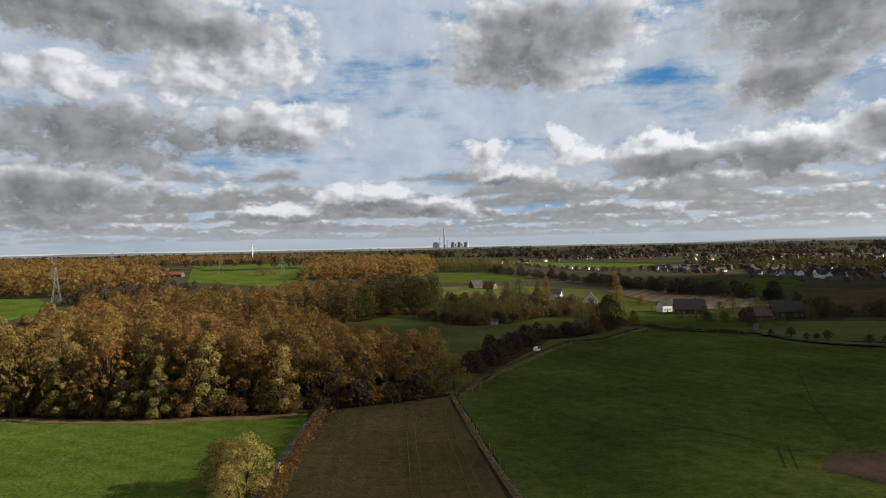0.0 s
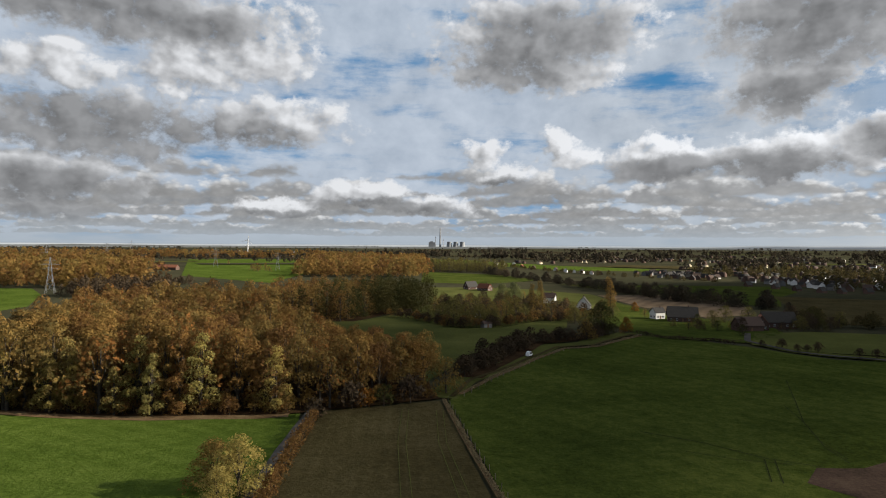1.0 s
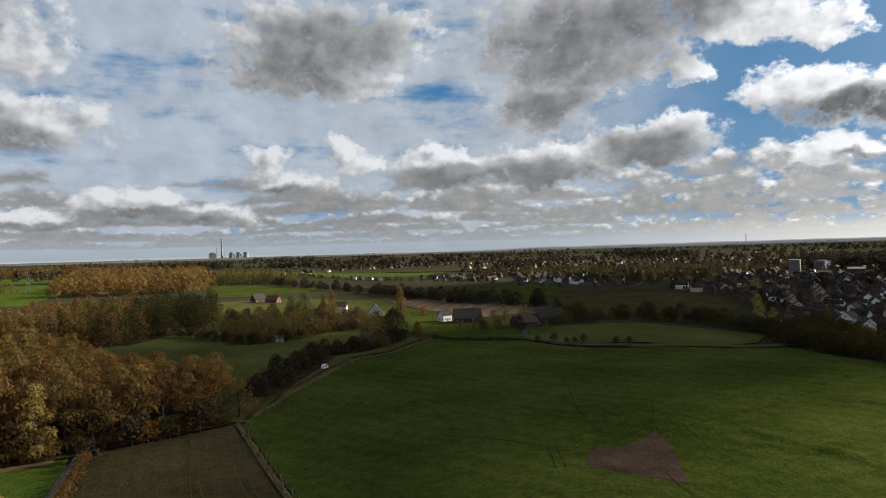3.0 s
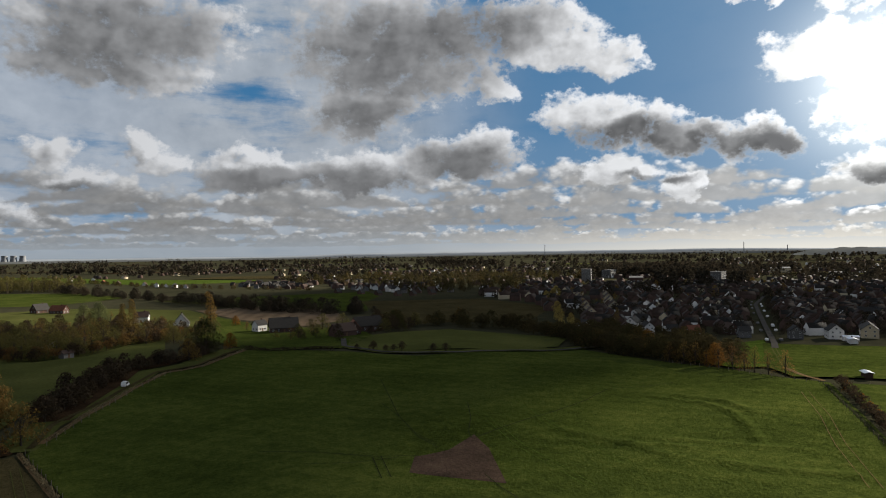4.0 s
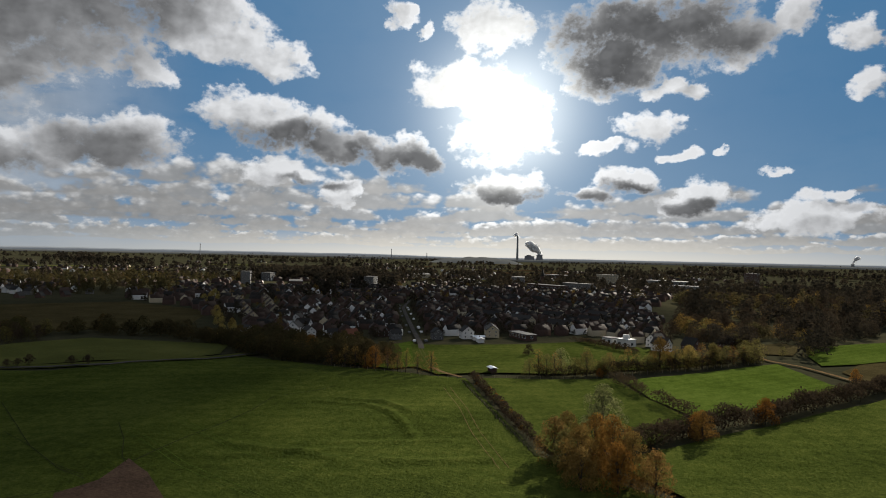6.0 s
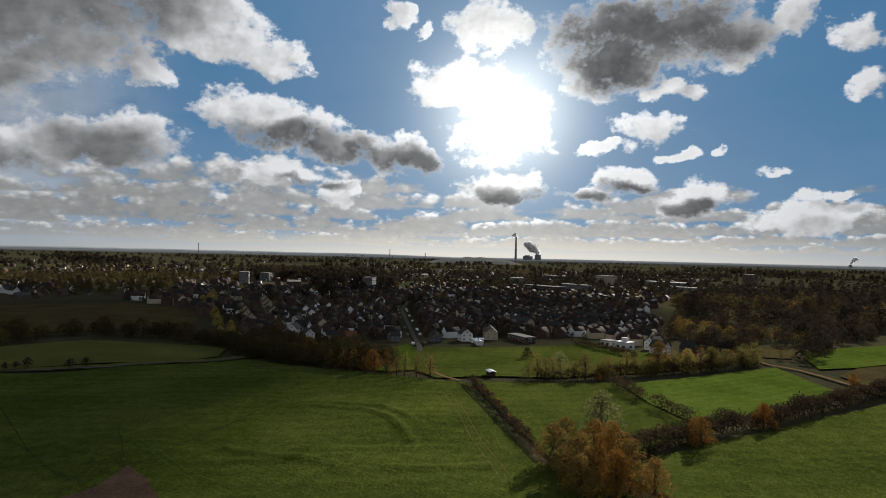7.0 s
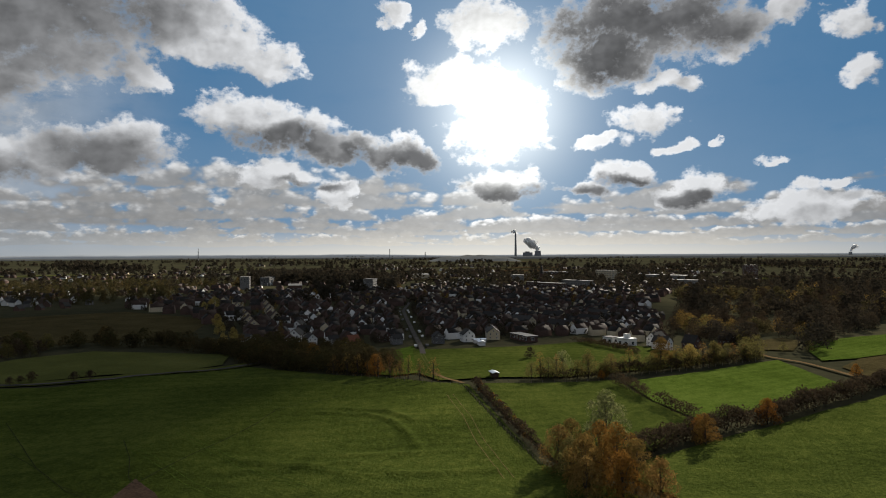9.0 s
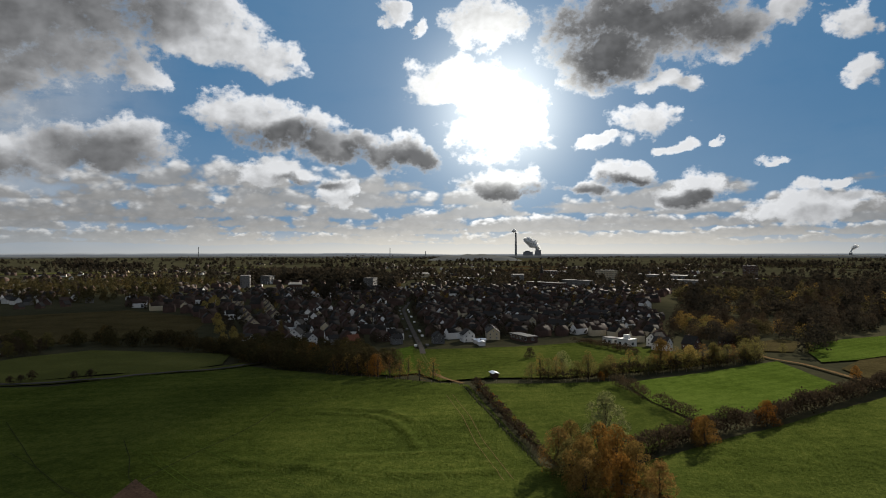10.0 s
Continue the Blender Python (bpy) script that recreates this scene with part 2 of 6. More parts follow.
    # pale band of distance along the horizon
    pale = fm(t, "SUBTRACT", 1.0, step(t, el, -0.2, 3.0))
    air = blend(t, fm(t, "MULTIPLY", pale, 0.9), air, blend(t, fm(t, "SUBTRACT", 1.0, step(t, ang, 8.0, 48.0)), (0.36, 0.41, 0.46), (0.98, 0.92, 0.80)))
    # glare of the sun through thin cloud
    glow = fm(t, "POWER", 2.718, fm(t, "MULTIPLY", fm(t, "MULTIPLY", ang, ang), -0.040))
    halo = fm(t, "POWER", 2.718, fm(t, "MULTIPLY", ang, -0.10))
    sunlit = fm(t, "MULTIPLY_ADD", glow, fm(t, "MULTIPLY_ADD", alpha, 0.5, 1.1), fm(t, "MULTIPLY", halo, 0.40))
    sunlit = fm(t, "MULTIPLY", sunlit, fm(t, "SUBTRACT", 1.0, fm(t, "MULTIPLY", fm(t, "MULTIPLY", thick, alpha), step(t, ang, 3.5, 8.0))))
    put(back.inputs[0], vm(t, "ADD", air, xyz(t, sunlit, fm(t, "MULTIPLY", sunlit, 0.99), fm(t, "MULTIPLY", sunlit, 0.90))))
    back.inputs[1].default_value = 0.36


build_sky()
sun = new("sun", bpy.data.lights.new("sun", "SUN"))
sun.data.energy, sun.data.angle, sun.data.color = 5.0, radians(0.5), (1.0, 0.92, 0.78)
sun.matrix_world = look(SUN_DIR * 100, (0, 0, 0))


# ---- materials ----
def surface(name, lo, mid, hi, scale=0.05, fine=1.5, rough=0.9, bump=0.3, stripe=None, metal=0.0, stripe_amt=0.25, mid_scale=0.0):
    """Ground or building stuff: blotches at two scales, fine relief, and rows at an angle where stripe = (degrees, metres)."""
    m = bpy.data.materials.new(name)
    m.use_nodes = True
    t = m.node_tree
    b = t.nodes["Principled BSDF"]
    c = t.nodes.new("ShaderNodeTexCoord").outputs["Object"]
    big = tex_noise(t, c, scale, 5, 0.6)
    small = tex_noise(t, c, fine, 5, 0.65)
    f = fm(t, "MULTIPLY_ADD", fm(t, "SUBTRACT", small, 0.5), 0.75, big)
    if mid_scale:
        f = fm(t, "MULTIPLY_ADD", fm(t, "SUBTRACT", tex_noise(t, c, mid_scale, 6, 0.7), 0.5), 0.9, f)
    if stripe:
        a, w = radians(stripe[0]), stripe[1]
        wob = fm(t, "MULTIPLY", big, w * 1.2)
        s = fm(t, "ADD", vm(t, "DOT_PRODUCT", c, (math.cos(a), math.sin(a), 0)), wob)
        s = fm(t, "SINE", fm(t, "MULTIPLY", s, 2 * math.pi / w))
        f = fm(t, "MULTIPLY_ADD", s, stripe_amt * 0.5, f)
    put(b.inputs["Base Color"], ramp(t, f, (0.25, lo), (0.5, mid), (0.75, hi)))
    b.inputs["Roughness"].default_value, b.inputs["Metallic"].default_value = rough, metal
    b.inputs["Specular IOR Level"].default_value = 0.0 if rough > 0.85 else 0.25
    if bump:
        n = t.nodes.new("ShaderNodeBump")
        n.inputs["Strength"].default_value, n.inputs["Distance"].default_value = bump, 0.25 if not mid_scale else 0.7
        put(n.inputs["Height"], f)
        put(b.inputs["Normal"], n.outputs[0])
    return m


def leaf_stuff(name, *stops, through_light=0.35, holes=4.5, cut=0.52):
    """Foliage: hue by tree, light and dark by leaf, and light that passes through."""
    m = bpy.data.materials.new(name)
    m.use_nodes = True
    t = m.node_tree
    for n in list(t.nodes):
        t.nodes.remove(n)
    out = t.nodes.new("ShaderNodeOutputMaterial")
    att = t.nodes.new("ShaderNodeAttribute")
    att.attribute_name = "tint"
    one = t.nodes.new("ShaderNodeObjectInfo").outputs["Random"]
    isl = t.nodes.new("ShaderNodeNewGeometry").outputs["Random Per Island"]
    tint = fm(t, "FRACT", fm(t, "ADD", att.outputs["Fac"], one))
    tint = fm(t, "ADD", fm(t, "MULTIPLY", tint, 0.72), fm(t, "MULTIPLY", isl, 0.28))
    col = ramp(t, tint, *stops)
    lift = fm(t, "MULTIPLY_ADD", fm(t, "FRACT", fm(t, "MULTIPLY", isl, 17.3)), 0.5, 0.75)
    col = vm(t, "SCALE", col)
    put(col.node.inputs["Scale"], lift)
    d, tr, mx = t.nodes.new("ShaderNodeBsdfDiffuse"), t.nodes.new("ShaderNodeBsdfTranslucent"), t.nodes.new("ShaderNodeMixShader")
    put(d.inputs[0], col), put(tr.inputs[0], col)
    mx.inputs[0].default_value = through_light
    put(mx.inputs[1], d.outputs[0]), put(mx.inputs[2], tr.outputs[0])
    if not holes:
        put(out.inputs[0], mx.outputs[0])
        return m
    # gaps between the single leaves of a clump
    c = t.nodes.new("ShaderNodeTexCoord").outputs["Object"]
    gap = fm(t, "GREATER_THAN", tex_noise(t, c, holes, 2, 0.6), cut)
    sieve, clear = t.nodes.new("ShaderNodeMixShader"), t.nodes.new("ShaderNodeBsdfTransparent")
    put(sieve.inputs[0], gap), put(sieve.inputs[1], mx.outputs[0]), put(sieve.inputs[2], clear.outputs[0])
    put(out.inputs[0], sieve.outputs[0])
    return m


def plain(name, col, rough=0.7, metal=0.0, var=0.25, scale=1.2, shine=0.0):
    """Paint, plaster, tiles: one colour with weathering; each copy a little lighter or darker."""
    m = bpy.data.materials.new(name)
    m.use_nodes = True
    t = m.node_tree
    b = t.nodes["Principled BSDF"]
    c = t.nodes.new("ShaderNodeTexCoord").outputs["Object"]
    one = t.nodes.new("ShaderNodeObjectInfo").outputs["Random"]
    f = fm(t, "ADD", tex_noise(t, c, scale, 5, 0.65), fm(t, "MULTIPLY_ADD", one, 0.5, -0.25))
    a, z = tuple(k * (1 - var) for k in col), tuple(min(k * (1 + var), 0.85) for k in col)
    put(b.inputs["Base Color"], ramp(t, f, (0.25, a), (0.75, z)))
    b.inputs["Roughness"].default_value, b.inputs["Metallic"].default_value = rough, metal
    b.inputs["Specular IOR Level"].default_value = shine or (0.06 if rough > 0.55 else 0.5)
    return m


GRASS = surface("pasture grass", (0.020, 0.027, 0.006), (0.033, 0.043, 0.009), (0.051, 0.060, 0.013), 0.030, 1.3, 0.95, 0.55, (35, 7.0), stripe_amt=0.07, mid_scale=0.36)
GRASS_LUSH = surface("winter crop", (0.027, 0.041, 0.007), (0.041, 0.061, 0.010), (0.058, 0.079, 0.015), 0.025, 1.4, 0.95, 0.5, (61, 5.0), stripe_amt=0.08, mid_scale=0.3)
GRASS_DULL = surface("old meadow", (0.034, 0.038, 0.012), (0.050, 0.054, 0.016), (0.072, 0.072, 0.023), 0.03, 1.2, 0.95, 0.6)
SOIL = surface("ploughed soil", (0.026, 0.021, 0.010), (0.038, 0.031, 0.014), (0.051, 0.042, 0.020), 0.05, 1.6, 0.95, 0.45, (4, 3.0), stripe_amt=0.05, mid_scale=0.5)
SOIL_PALE = surface("pale stubble", (0.062, 0.045, 0.030), (0.088, 0.064, 0.042), (0.110, 0.080, 0.054), 0.03, 0.5, 0.95, 0.3, (150, 9.0))
BARE = surface("bare trodden soil", (0.024, 0.018, 0.013), (0.044, 0.029, 0.021), (0.064, 0.044, 0.030), 0.12, 1.6, 0.95, 0.8)
RUT = surface("wheel rut", (0.012, 0.014, 0.006), (0.020, 0.022, 0.010), (0.030, 0.030, 0.014), 0.4, 3.0, 0.95, 0.4)
ASPHALT = surface("asphalt", (0.040, 0.037, 0.033), (0.052, 0.048, 0.043), (0.068, 0.062, 0.055), 0.15, 2.0, 0.9, 0.2)
LAND = surface("rough land", (0.020, 0.020, 0.012), (0.030, 0.029, 0.017), (0.044, 0.040, 0.023), 0.008, 0.15, 0.98, 0.5)
VERGE = surface("dry verge", (0.060, 0.038, 0.020), (0.094, 0.062, 0.032), (0.125, 0.090, 0.048), 0.2, 2.0, 0.95, 0.6)
LITTER = surface("leaf litter", (0.016, 0.010, 0.006), (0.029, 0.018, 0.010), (0.048, 0.029, 0.014), 0.1, 1.5, 0.98, 0.6)
BARK = surface("bark", (0.025, 0.020, 0.015), (0.045, 0.037, 0.028), (0.075, 0.062, 0.048), 0.8, 6.0, 0.95, 0.6)

OAK = leaf_stuff("oak leaves", (0.0, (0.072, 0.042, 0.021)), (0.25, (0.132, 0.070, 0.024)), (0.5, (0.158, 0.100, 0.030)), (0.72, (0.090, 0.070, 0.026)), (0.9, (0.168, 0.072, 0.021)), (1.0, (0.096, 0.054, 0.023)), through_light=0.48)
EDGE = leaf_stuff("wood edge leaves", (0.0, (0.220, 0.170, 0.055)), (0.4, (0.290, 0.225, 0.066)), (0.7, (0.160, 0.145, 0.048)), (1.0, (0.210, 0.135, 0.046)), through_light=0.55)
GREEN = leaf_stuff("green leaves", (0.0, (0.028, 0.030, 0.011)), (0.5, (0.044, 0.043, 0.015)), (1.0, (0.070, 0.056, 0.020)))
ORANGE = leaf_stuff("orange leaves", (0.0, (0.130, 0.054, 0.012)), (0.5, (0.158, 0.074, 0.016)), (1.0, (0.120, 0.072, 0.020)), through_light=0.4)
YELLOW = leaf_stuff("yellow leaves", (0.0, (0.215, 0.155, 0.046)), (0.6, (0.275, 0.210, 0.060)), (1.0, (0.180, 0.150, 0.048)), through_light=0.4)
DULL = leaf_stuff("bare twigs", (0.0, (0.030, 0.022, 0.015)), (0.5, (0.046, 0.033, 0.021)), (1.0, (0.060, 0.043, 0.024)), through_light=0.2, cut=0.57)
WILLOW = leaf_stuff("willow leaves", (0.0, (0.080, 0.090, 0.038)), (0.5, (0.105, 0.112, 0.046)), (1.0, (0.120, 0.120, 0.050)), through_light=0.45)
TOWN_LEAF = leaf_stuff("garden trees", (0.0, (0.030, 0.028, 0.013)), (0.35, (0.056, 0.043, 0.020)), (0.6, (0.040, 0.038, 0.016)), (0.85, (0.074, 0.053, 0.021)), (1.0, (0.105, 0.070, 0.023)), through_light=0.5, holes=0)
OLIVE = leaf_stuff("olive leaves", (0.0, (0.060, 0.056, 0.020)), (0.4, (0.095, 0.082, 0.027)), (0.7, (0.075, 0.066, 0.022)), (1.0, (0.125, 0.098, 0.030)), through_light=0.5)
GOLD = leaf_stuff("golden leaves", (0.0, (0.104, 0.062, 0.019)), (0.5, (0.130, 0.084, 0.024)), (1.0, (0.084, 0.060, 0.022)), through_light=0.4)
FAR_WOOD = leaf_stuff("bare far woods", (0.0, (0.024, 0.022, 0.016)), (0.5, (0.036, 0.030, 0.021)), (0.85, (0.046, 0.036, 0.024)), (1.0, (0.062, 0.045, 0.024)), through_light=0.25, holes=0)
STRAW = leaf_stuff("straw tufts", (0.0, (0.11, 0.085, 0.045)), (0.5, (0.16, 0.125, 0.07)), (1.0, (0.15, 0.12, 0.06)), through_light=0.2, holes=0)

PLASTER = plain("white plaster", (0.48, 0.47, 0.45), 0.8, var=0.12)
CREAM = plain("cream plaster", (0.34, 0.29, 0.20), 0.85, var=0.15)
BRICK = plain("red brick", (0.066, 0.042, 0.034), 0.9)
GREY = plain("grey render", (0.11, 0.107, 0.104), 0.85)
SLATE = plain("dark tiles", (0.026, 0.024, 0.022), 0.8, var=0.35, shine=0.08)
BROWN_TILE = plain("brown tiles", (0.045, 0.030, 0.024), 0.75, var=0.3)
RED_TILE = plain("red tiles", (0.14, 0.055, 0.032), 0.75, var=0.25)
GLASS = plain("window glass", (0.025, 0.028, 0.032), 0.08, var=0.3)
FRAME = plain("window frame", (0.45, 0.45, 0.44), 0.5, var=0.1)
DOOR = plain("door paint", (0.10, 0.06, 0.035), 0.6)
ZINC = plain("sheet metal", (0.45, 0.46, 0.48), 0.35, 0.8, 0.15)
CONCRETE = surface("concrete", (0.14, 0.145, 0.155), (0.18, 0.185, 0.195), (0.23, 0.235, 0.245), 0.02, 0.3, 0.9, 0.2)
STEEL = plain("galvanised steel", (0.15, 0.155, 0.16), 0.6, 0.3, 0.15)
WOOD = plain("weathered post", (0.13, 0.11, 0.085), 0.9, var=0.3, scale=4.0)
# haze of distance put into the ridge's pale blue colour and a faint glow
HAZE_RIDGE = surface("ridge with painted haze", (0.13, 0.145, 0.16), (0.16, 0.175, 0.19), (0.19, 0.205, 0.22), 0.002, 0.02, 1.0, 0.0)
HAZE_RIDGE.node_tree.nodes["Principled BSDF"].inputs["Emission Color"].default_value = (0.98, 1.0, 1.02, 1)
HAZE_RIDGE.node_tree.nodes["Principled BSDF"].inputs["Emission Strength"].default_value = 0.034
# thinner haze for nearer woods and heaps, painted as grey with a weak glow
HAZE_WOOD = surface("far woods with painted haze", (0.05, 0.052, 0.05), (0.065, 0.067, 0.064), (0.08, 0.08, 0.076), 0.006, 0.05, 1.0, 0.0)
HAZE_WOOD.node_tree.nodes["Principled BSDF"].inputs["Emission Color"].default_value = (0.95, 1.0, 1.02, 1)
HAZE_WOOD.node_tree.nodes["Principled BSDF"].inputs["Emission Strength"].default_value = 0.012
STEAM = leaf_stuff("steam", (0.0, (0.82, 0.82, 0.82)), (1.0, (0.88, 0.88, 0.88)), through_light=0.5, holes=0)


def shade_veil_stuff():
    """Stuff of the unseen veils that shade the land, thinning out towards the rim."""
    m = bpy.data.materials.new("unseen shade veil")
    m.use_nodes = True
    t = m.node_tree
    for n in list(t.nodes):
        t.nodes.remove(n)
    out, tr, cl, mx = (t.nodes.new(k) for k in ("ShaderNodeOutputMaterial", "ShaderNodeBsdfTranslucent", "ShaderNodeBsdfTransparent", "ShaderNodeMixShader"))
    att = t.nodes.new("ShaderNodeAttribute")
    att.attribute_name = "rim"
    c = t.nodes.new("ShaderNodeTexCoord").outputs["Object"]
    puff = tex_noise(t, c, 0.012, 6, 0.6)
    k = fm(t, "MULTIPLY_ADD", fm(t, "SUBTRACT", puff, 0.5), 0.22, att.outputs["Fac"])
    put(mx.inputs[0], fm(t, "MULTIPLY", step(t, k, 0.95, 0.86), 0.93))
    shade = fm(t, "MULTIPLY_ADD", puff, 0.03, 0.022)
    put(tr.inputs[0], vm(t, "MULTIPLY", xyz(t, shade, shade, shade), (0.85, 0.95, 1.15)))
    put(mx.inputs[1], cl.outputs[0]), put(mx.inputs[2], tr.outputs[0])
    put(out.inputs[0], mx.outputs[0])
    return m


SHADE_VEIL = shade_veil_stuff()


# ---- meshes ----
def part(name, bm, material, parent=None, label=""):
    me = bpy.data.meshes.new(name)
    bm.to_mesh(me)
    bm.free()
    me.materials.append(material)
    ob = new(name, me)
    ob.parent = parent
    return tagged(ob, label)


def quad_mesh(name, V, F, mats, index=None, tint=None):
    me = bpy.data.meshes.new(name)
    V, F = np.asarray(V, np.float32), np.asarray(F, np.int32)
    me.vertices.add(len(V)), me.loops.add(F.size), me.polygons.add(len(F))
    me.vertices.foreach_set("co", V.ravel())
    me.loops.foreach_set("vertex_index", F.ravel())
    me.polygons.foreach_set("loop_start", np.arange(0, F.size, 4, dtype=np.int32))
    if index is not None:
        me.polygons.foreach_set("material_index", np.asarray(index, np.int32))
    for m in mats:
        me.materials.append(m)
    if tint is not None:
        me.attributes.new("tint", "FLOAT", "FACE").data.foreach_set("value", np.asarray(tint, np.float32))
    me.update(calc_edges=True)
    return me


def smooth01(v):
    v = min(max(v, 0.0), 1.0)
    return v * v * (3 - 2 * v)


BANK_LINES = [((111, 84), (103, 92), (94, 102)), ((128, 71), (121, 79), (113, 89)), ((99, 109), (101, 98), (103, 84)), ((107, 75), (111, 67), (119, 57)), ((143, 120), (146, 106), (143, 96)), ((143, 96), (135, 87), (126, 79)), ((150, 118), (152, 104), (146, 92))]


def height(x, y, rough=True):
    """The land: level, with old banks and swells in the big pasture, rising far out to wooded ridges."""
    r = math.hypot(x, y)
    h = 27.0 * smooth01((r - 1700) / 3000)
    if r > 2600:
        a = math.degrees(math.atan2(x, y))
        h += smooth01((r - 2600) / 1600) * (6 * noise.noise((a * 0.09, r * 0.0012, 3.0)) + 5 * math.exp(-((a - 42) / 16) ** 2))
    if r < 330 and y < 300:
        k = smooth01((330 - r) / 60)
        h += k * (0.6 * noise.noise((x / 28, y / 28, 1.0)) + 0.14 * rough * noise.noise((x / 9, y / 9, 2.0)))
        for line in BANK_LINES if rough else ():
            for (ax, ay), (bx, by) in zip(line, line[1:]):
                dx, dy = bx - ax, by - ay
                u = ((x - ax) * dx + (y - ay) * dy) / (dx * dx + dy * dy)
                if -0.15 < u < 1.15:
                    d = ((x - ax) * dy - (y - ay) * dx) / math.hypot(dx, dy)
                    h += 0.45 * math.exp(-(d / 1.3) ** 2) * smooth01((u + 0.15) * 5) * smooth01((1.15 - u) * 5) - 0.12 * math.exp(-((d - 3) / 2.0) ** 2) * smooth01((u + 0.15) * 5) * smooth01((1.15 - u) * 5)
    return h


def inside(x, y, poly):
    hit = False
    for (ax, ay), (bx, by) in zip(poly, poly[1:] + poly[:1]):
        if (ay > y) != (by > y) and x < (bx - ax) * (y - ay) / (by - ay) + ax:
            hit = not hit
    return hit


def ground_sheet():
    """One sheet of rings and spokes out to the horizon, finer near by."""
    radii, r = [], 12.0
    while r < 5200:
        radii.append(r)
        r *= 1.045
    spokes = 240
    V, F = [(0, 0, height(0, 0) - 0.5)], []
    for r in radii:
        for k in range(spokes):
            a = 2 * math.pi * k / spokes
            x, y = r * math.sin(a), r * math.cos(a)
            V.append((x, y, height(x, y, False) - 0.36 * smooth01((420 - r) / 80)))
    for i in range(len(radii) - 1):
        for k in range(spokes):
            a, b = 1 + i * spokes + k, 1 + i * spokes + (k + 1) % spokes
            F.append((a, b, b + spokes, a + spokes))
    for k in range(0, spokes, 2):
        F.append((0, 1 + (k + 2) % spokes, 2 + k, 1 + k))
    ob = new("ground", quad_mesh("ground", V, F, [LAND]))
    return tagged(ob, "rough dark farmland reaching the horizon", "ground", kind="structure")


def field(name, poly, material, label, lift=0.05, cell=0.0):
    """A field laid on the land; cell: metres of its own grid where it follows the swells."""
    bm = bmesh.new()
    bm.faces.new([bm.verts.new((x, y, 0)) for x, y in poly])
    if cell:
        xs, ys = [p[0] for p in poly], [p[1] for p in poly]
        for axis, lo, hi in ((0, min(xs), max(xs)), (1, min(ys), max(ys))):
            s = lo + cell
            while s < hi:
                co, no = [0, 0, 0], [0, 0, 0]
                co[axis], no[axis] = s, 1
                bmesh.ops.bisect_plane(bm, geom=bm.verts[:] + bm.edges[:] + bm.faces[:], plane_co=co, plane_no=no)
                s += cell
    bmesh.ops.triangulate(bm, faces=bm.faces[:])
    for v in bm.verts:
        v.co.z = height(v.co.x, v.co.y) + lift
    bmesh.ops.recalc_face_normals(bm, faces=bm.faces[:])
    for f in bm.faces:
        if f.normal.z < 0:
            f.normal_flip()
    ob = part(name, bm, material)
    for p in ob.data.polygons:
        p.use_smooth = True
    return tagged(ob, label, "field", kind="structure")


def along(line, gap):
    """Points every gap metres along a line, with its direction."""
    out, left = [], 0.0
    for (ax, ay), (bx, by) in zip(line, line[1:]):
        d = math.hypot(bx - ax, by - ay)
        while left < d:
            out.append((ax + (bx - ax) * left / d, ay + (by - ay) * left / d, math.atan2(by - ay, bx - ax)))
            left += gap
        left -= d
    return out


def strip(name, line, width, material, label, lift=0.1, category="road", gap=2.5):
    V, F = [], []
    pts = along(line, gap)
    for x, y, a in pts:
        for s in (-0.5, 0.5):
            px, py = x - math.sin(a) * width * s, y + math.cos(a) * width * s
            V.append((px, py, height(px, py) + lift))
    for i in range(len(pts) - 1):
        F.append((2 * i, 2 * i + 2, 2 * i + 3, 2 * i + 1))
    ob = new(name, quad_mesh(name, V, F, [material]))
    for p in ob.data.polygons:
        if p.normal.z < 0:
            p.flip()
    return tagged(ob, label, category, kind="structure")


ground_sheet()
field("field_pasture", [(-190, 150), (-97, 146), (-63, 142), (-31, 147), (-30, 141), (-29, 96), (-28, 50), (-190, 50)], GRASS_LUSH, "bright green pasture beside the wood", cell=3)
field("field_ploughed", [(-26, 149), (-12, 154), (0, 160), (8, 96), (13, 50), (-25, 50)], SOIL, "brown ploughed field with tractor lines", cell=3)
field("field_big_pasture", [(2, 160), (10, 96), (15, 50), (40, 15), (110, 15), (126, 49), (157, 71), (196, 99), (195, 130), (191, 160), (192, 192), (168, 205), (133, 222),
      (116, 250), (85, 279), (58, 248), (43, 241), (18, 192)], GRASS, "wide dark green pasture with old banks", cell=1.4)
field("field_clearing", [(-60, 324), (-42, 326), (-27, 357), (9, 300), (28, 305), (47, 330), (64, 336), (58, 306), (40, 270), (24, 255), (11, 229), (2, 198), (-4, 178), (-22, 195), (-42, 219), (-61, 262)], GRASS_DULL, "small dull meadow behind the wood", 0.12, 4)
field("field_far_west", [(-310, 800), (-167, 655), (-178, 893), (-330, 1820), (-641, 1700)], GRASS_LUSH, "far bright green field", 0.15)
field("field_west", [(-240, 300), (-243, 393), (-287, 481), (-337, 552), (-470, 560), (-420, 300)], GRASS_LUSH, "bright green field under a pylon", 0.15)
field("field_far_north", [(-25, 960), (80, 870), (112, 733), (40, 655), (-20, 680)], GRASS, "far green meadow", 0.15)
field("field_far_strip", [(110, 1650), (232, 1300), (370, 1125), (330, 1017), (186, 1050), (90, 1330)], GRASS_LUSH, "bright far strip of crop", 0.15)
field("field_far_strip_2", [(-20, 1500), (40, 1450), (100, 1500), (90, 1750), (-20, 1800)], GRASS_LUSH, "bright far strip of crop", 0.15)
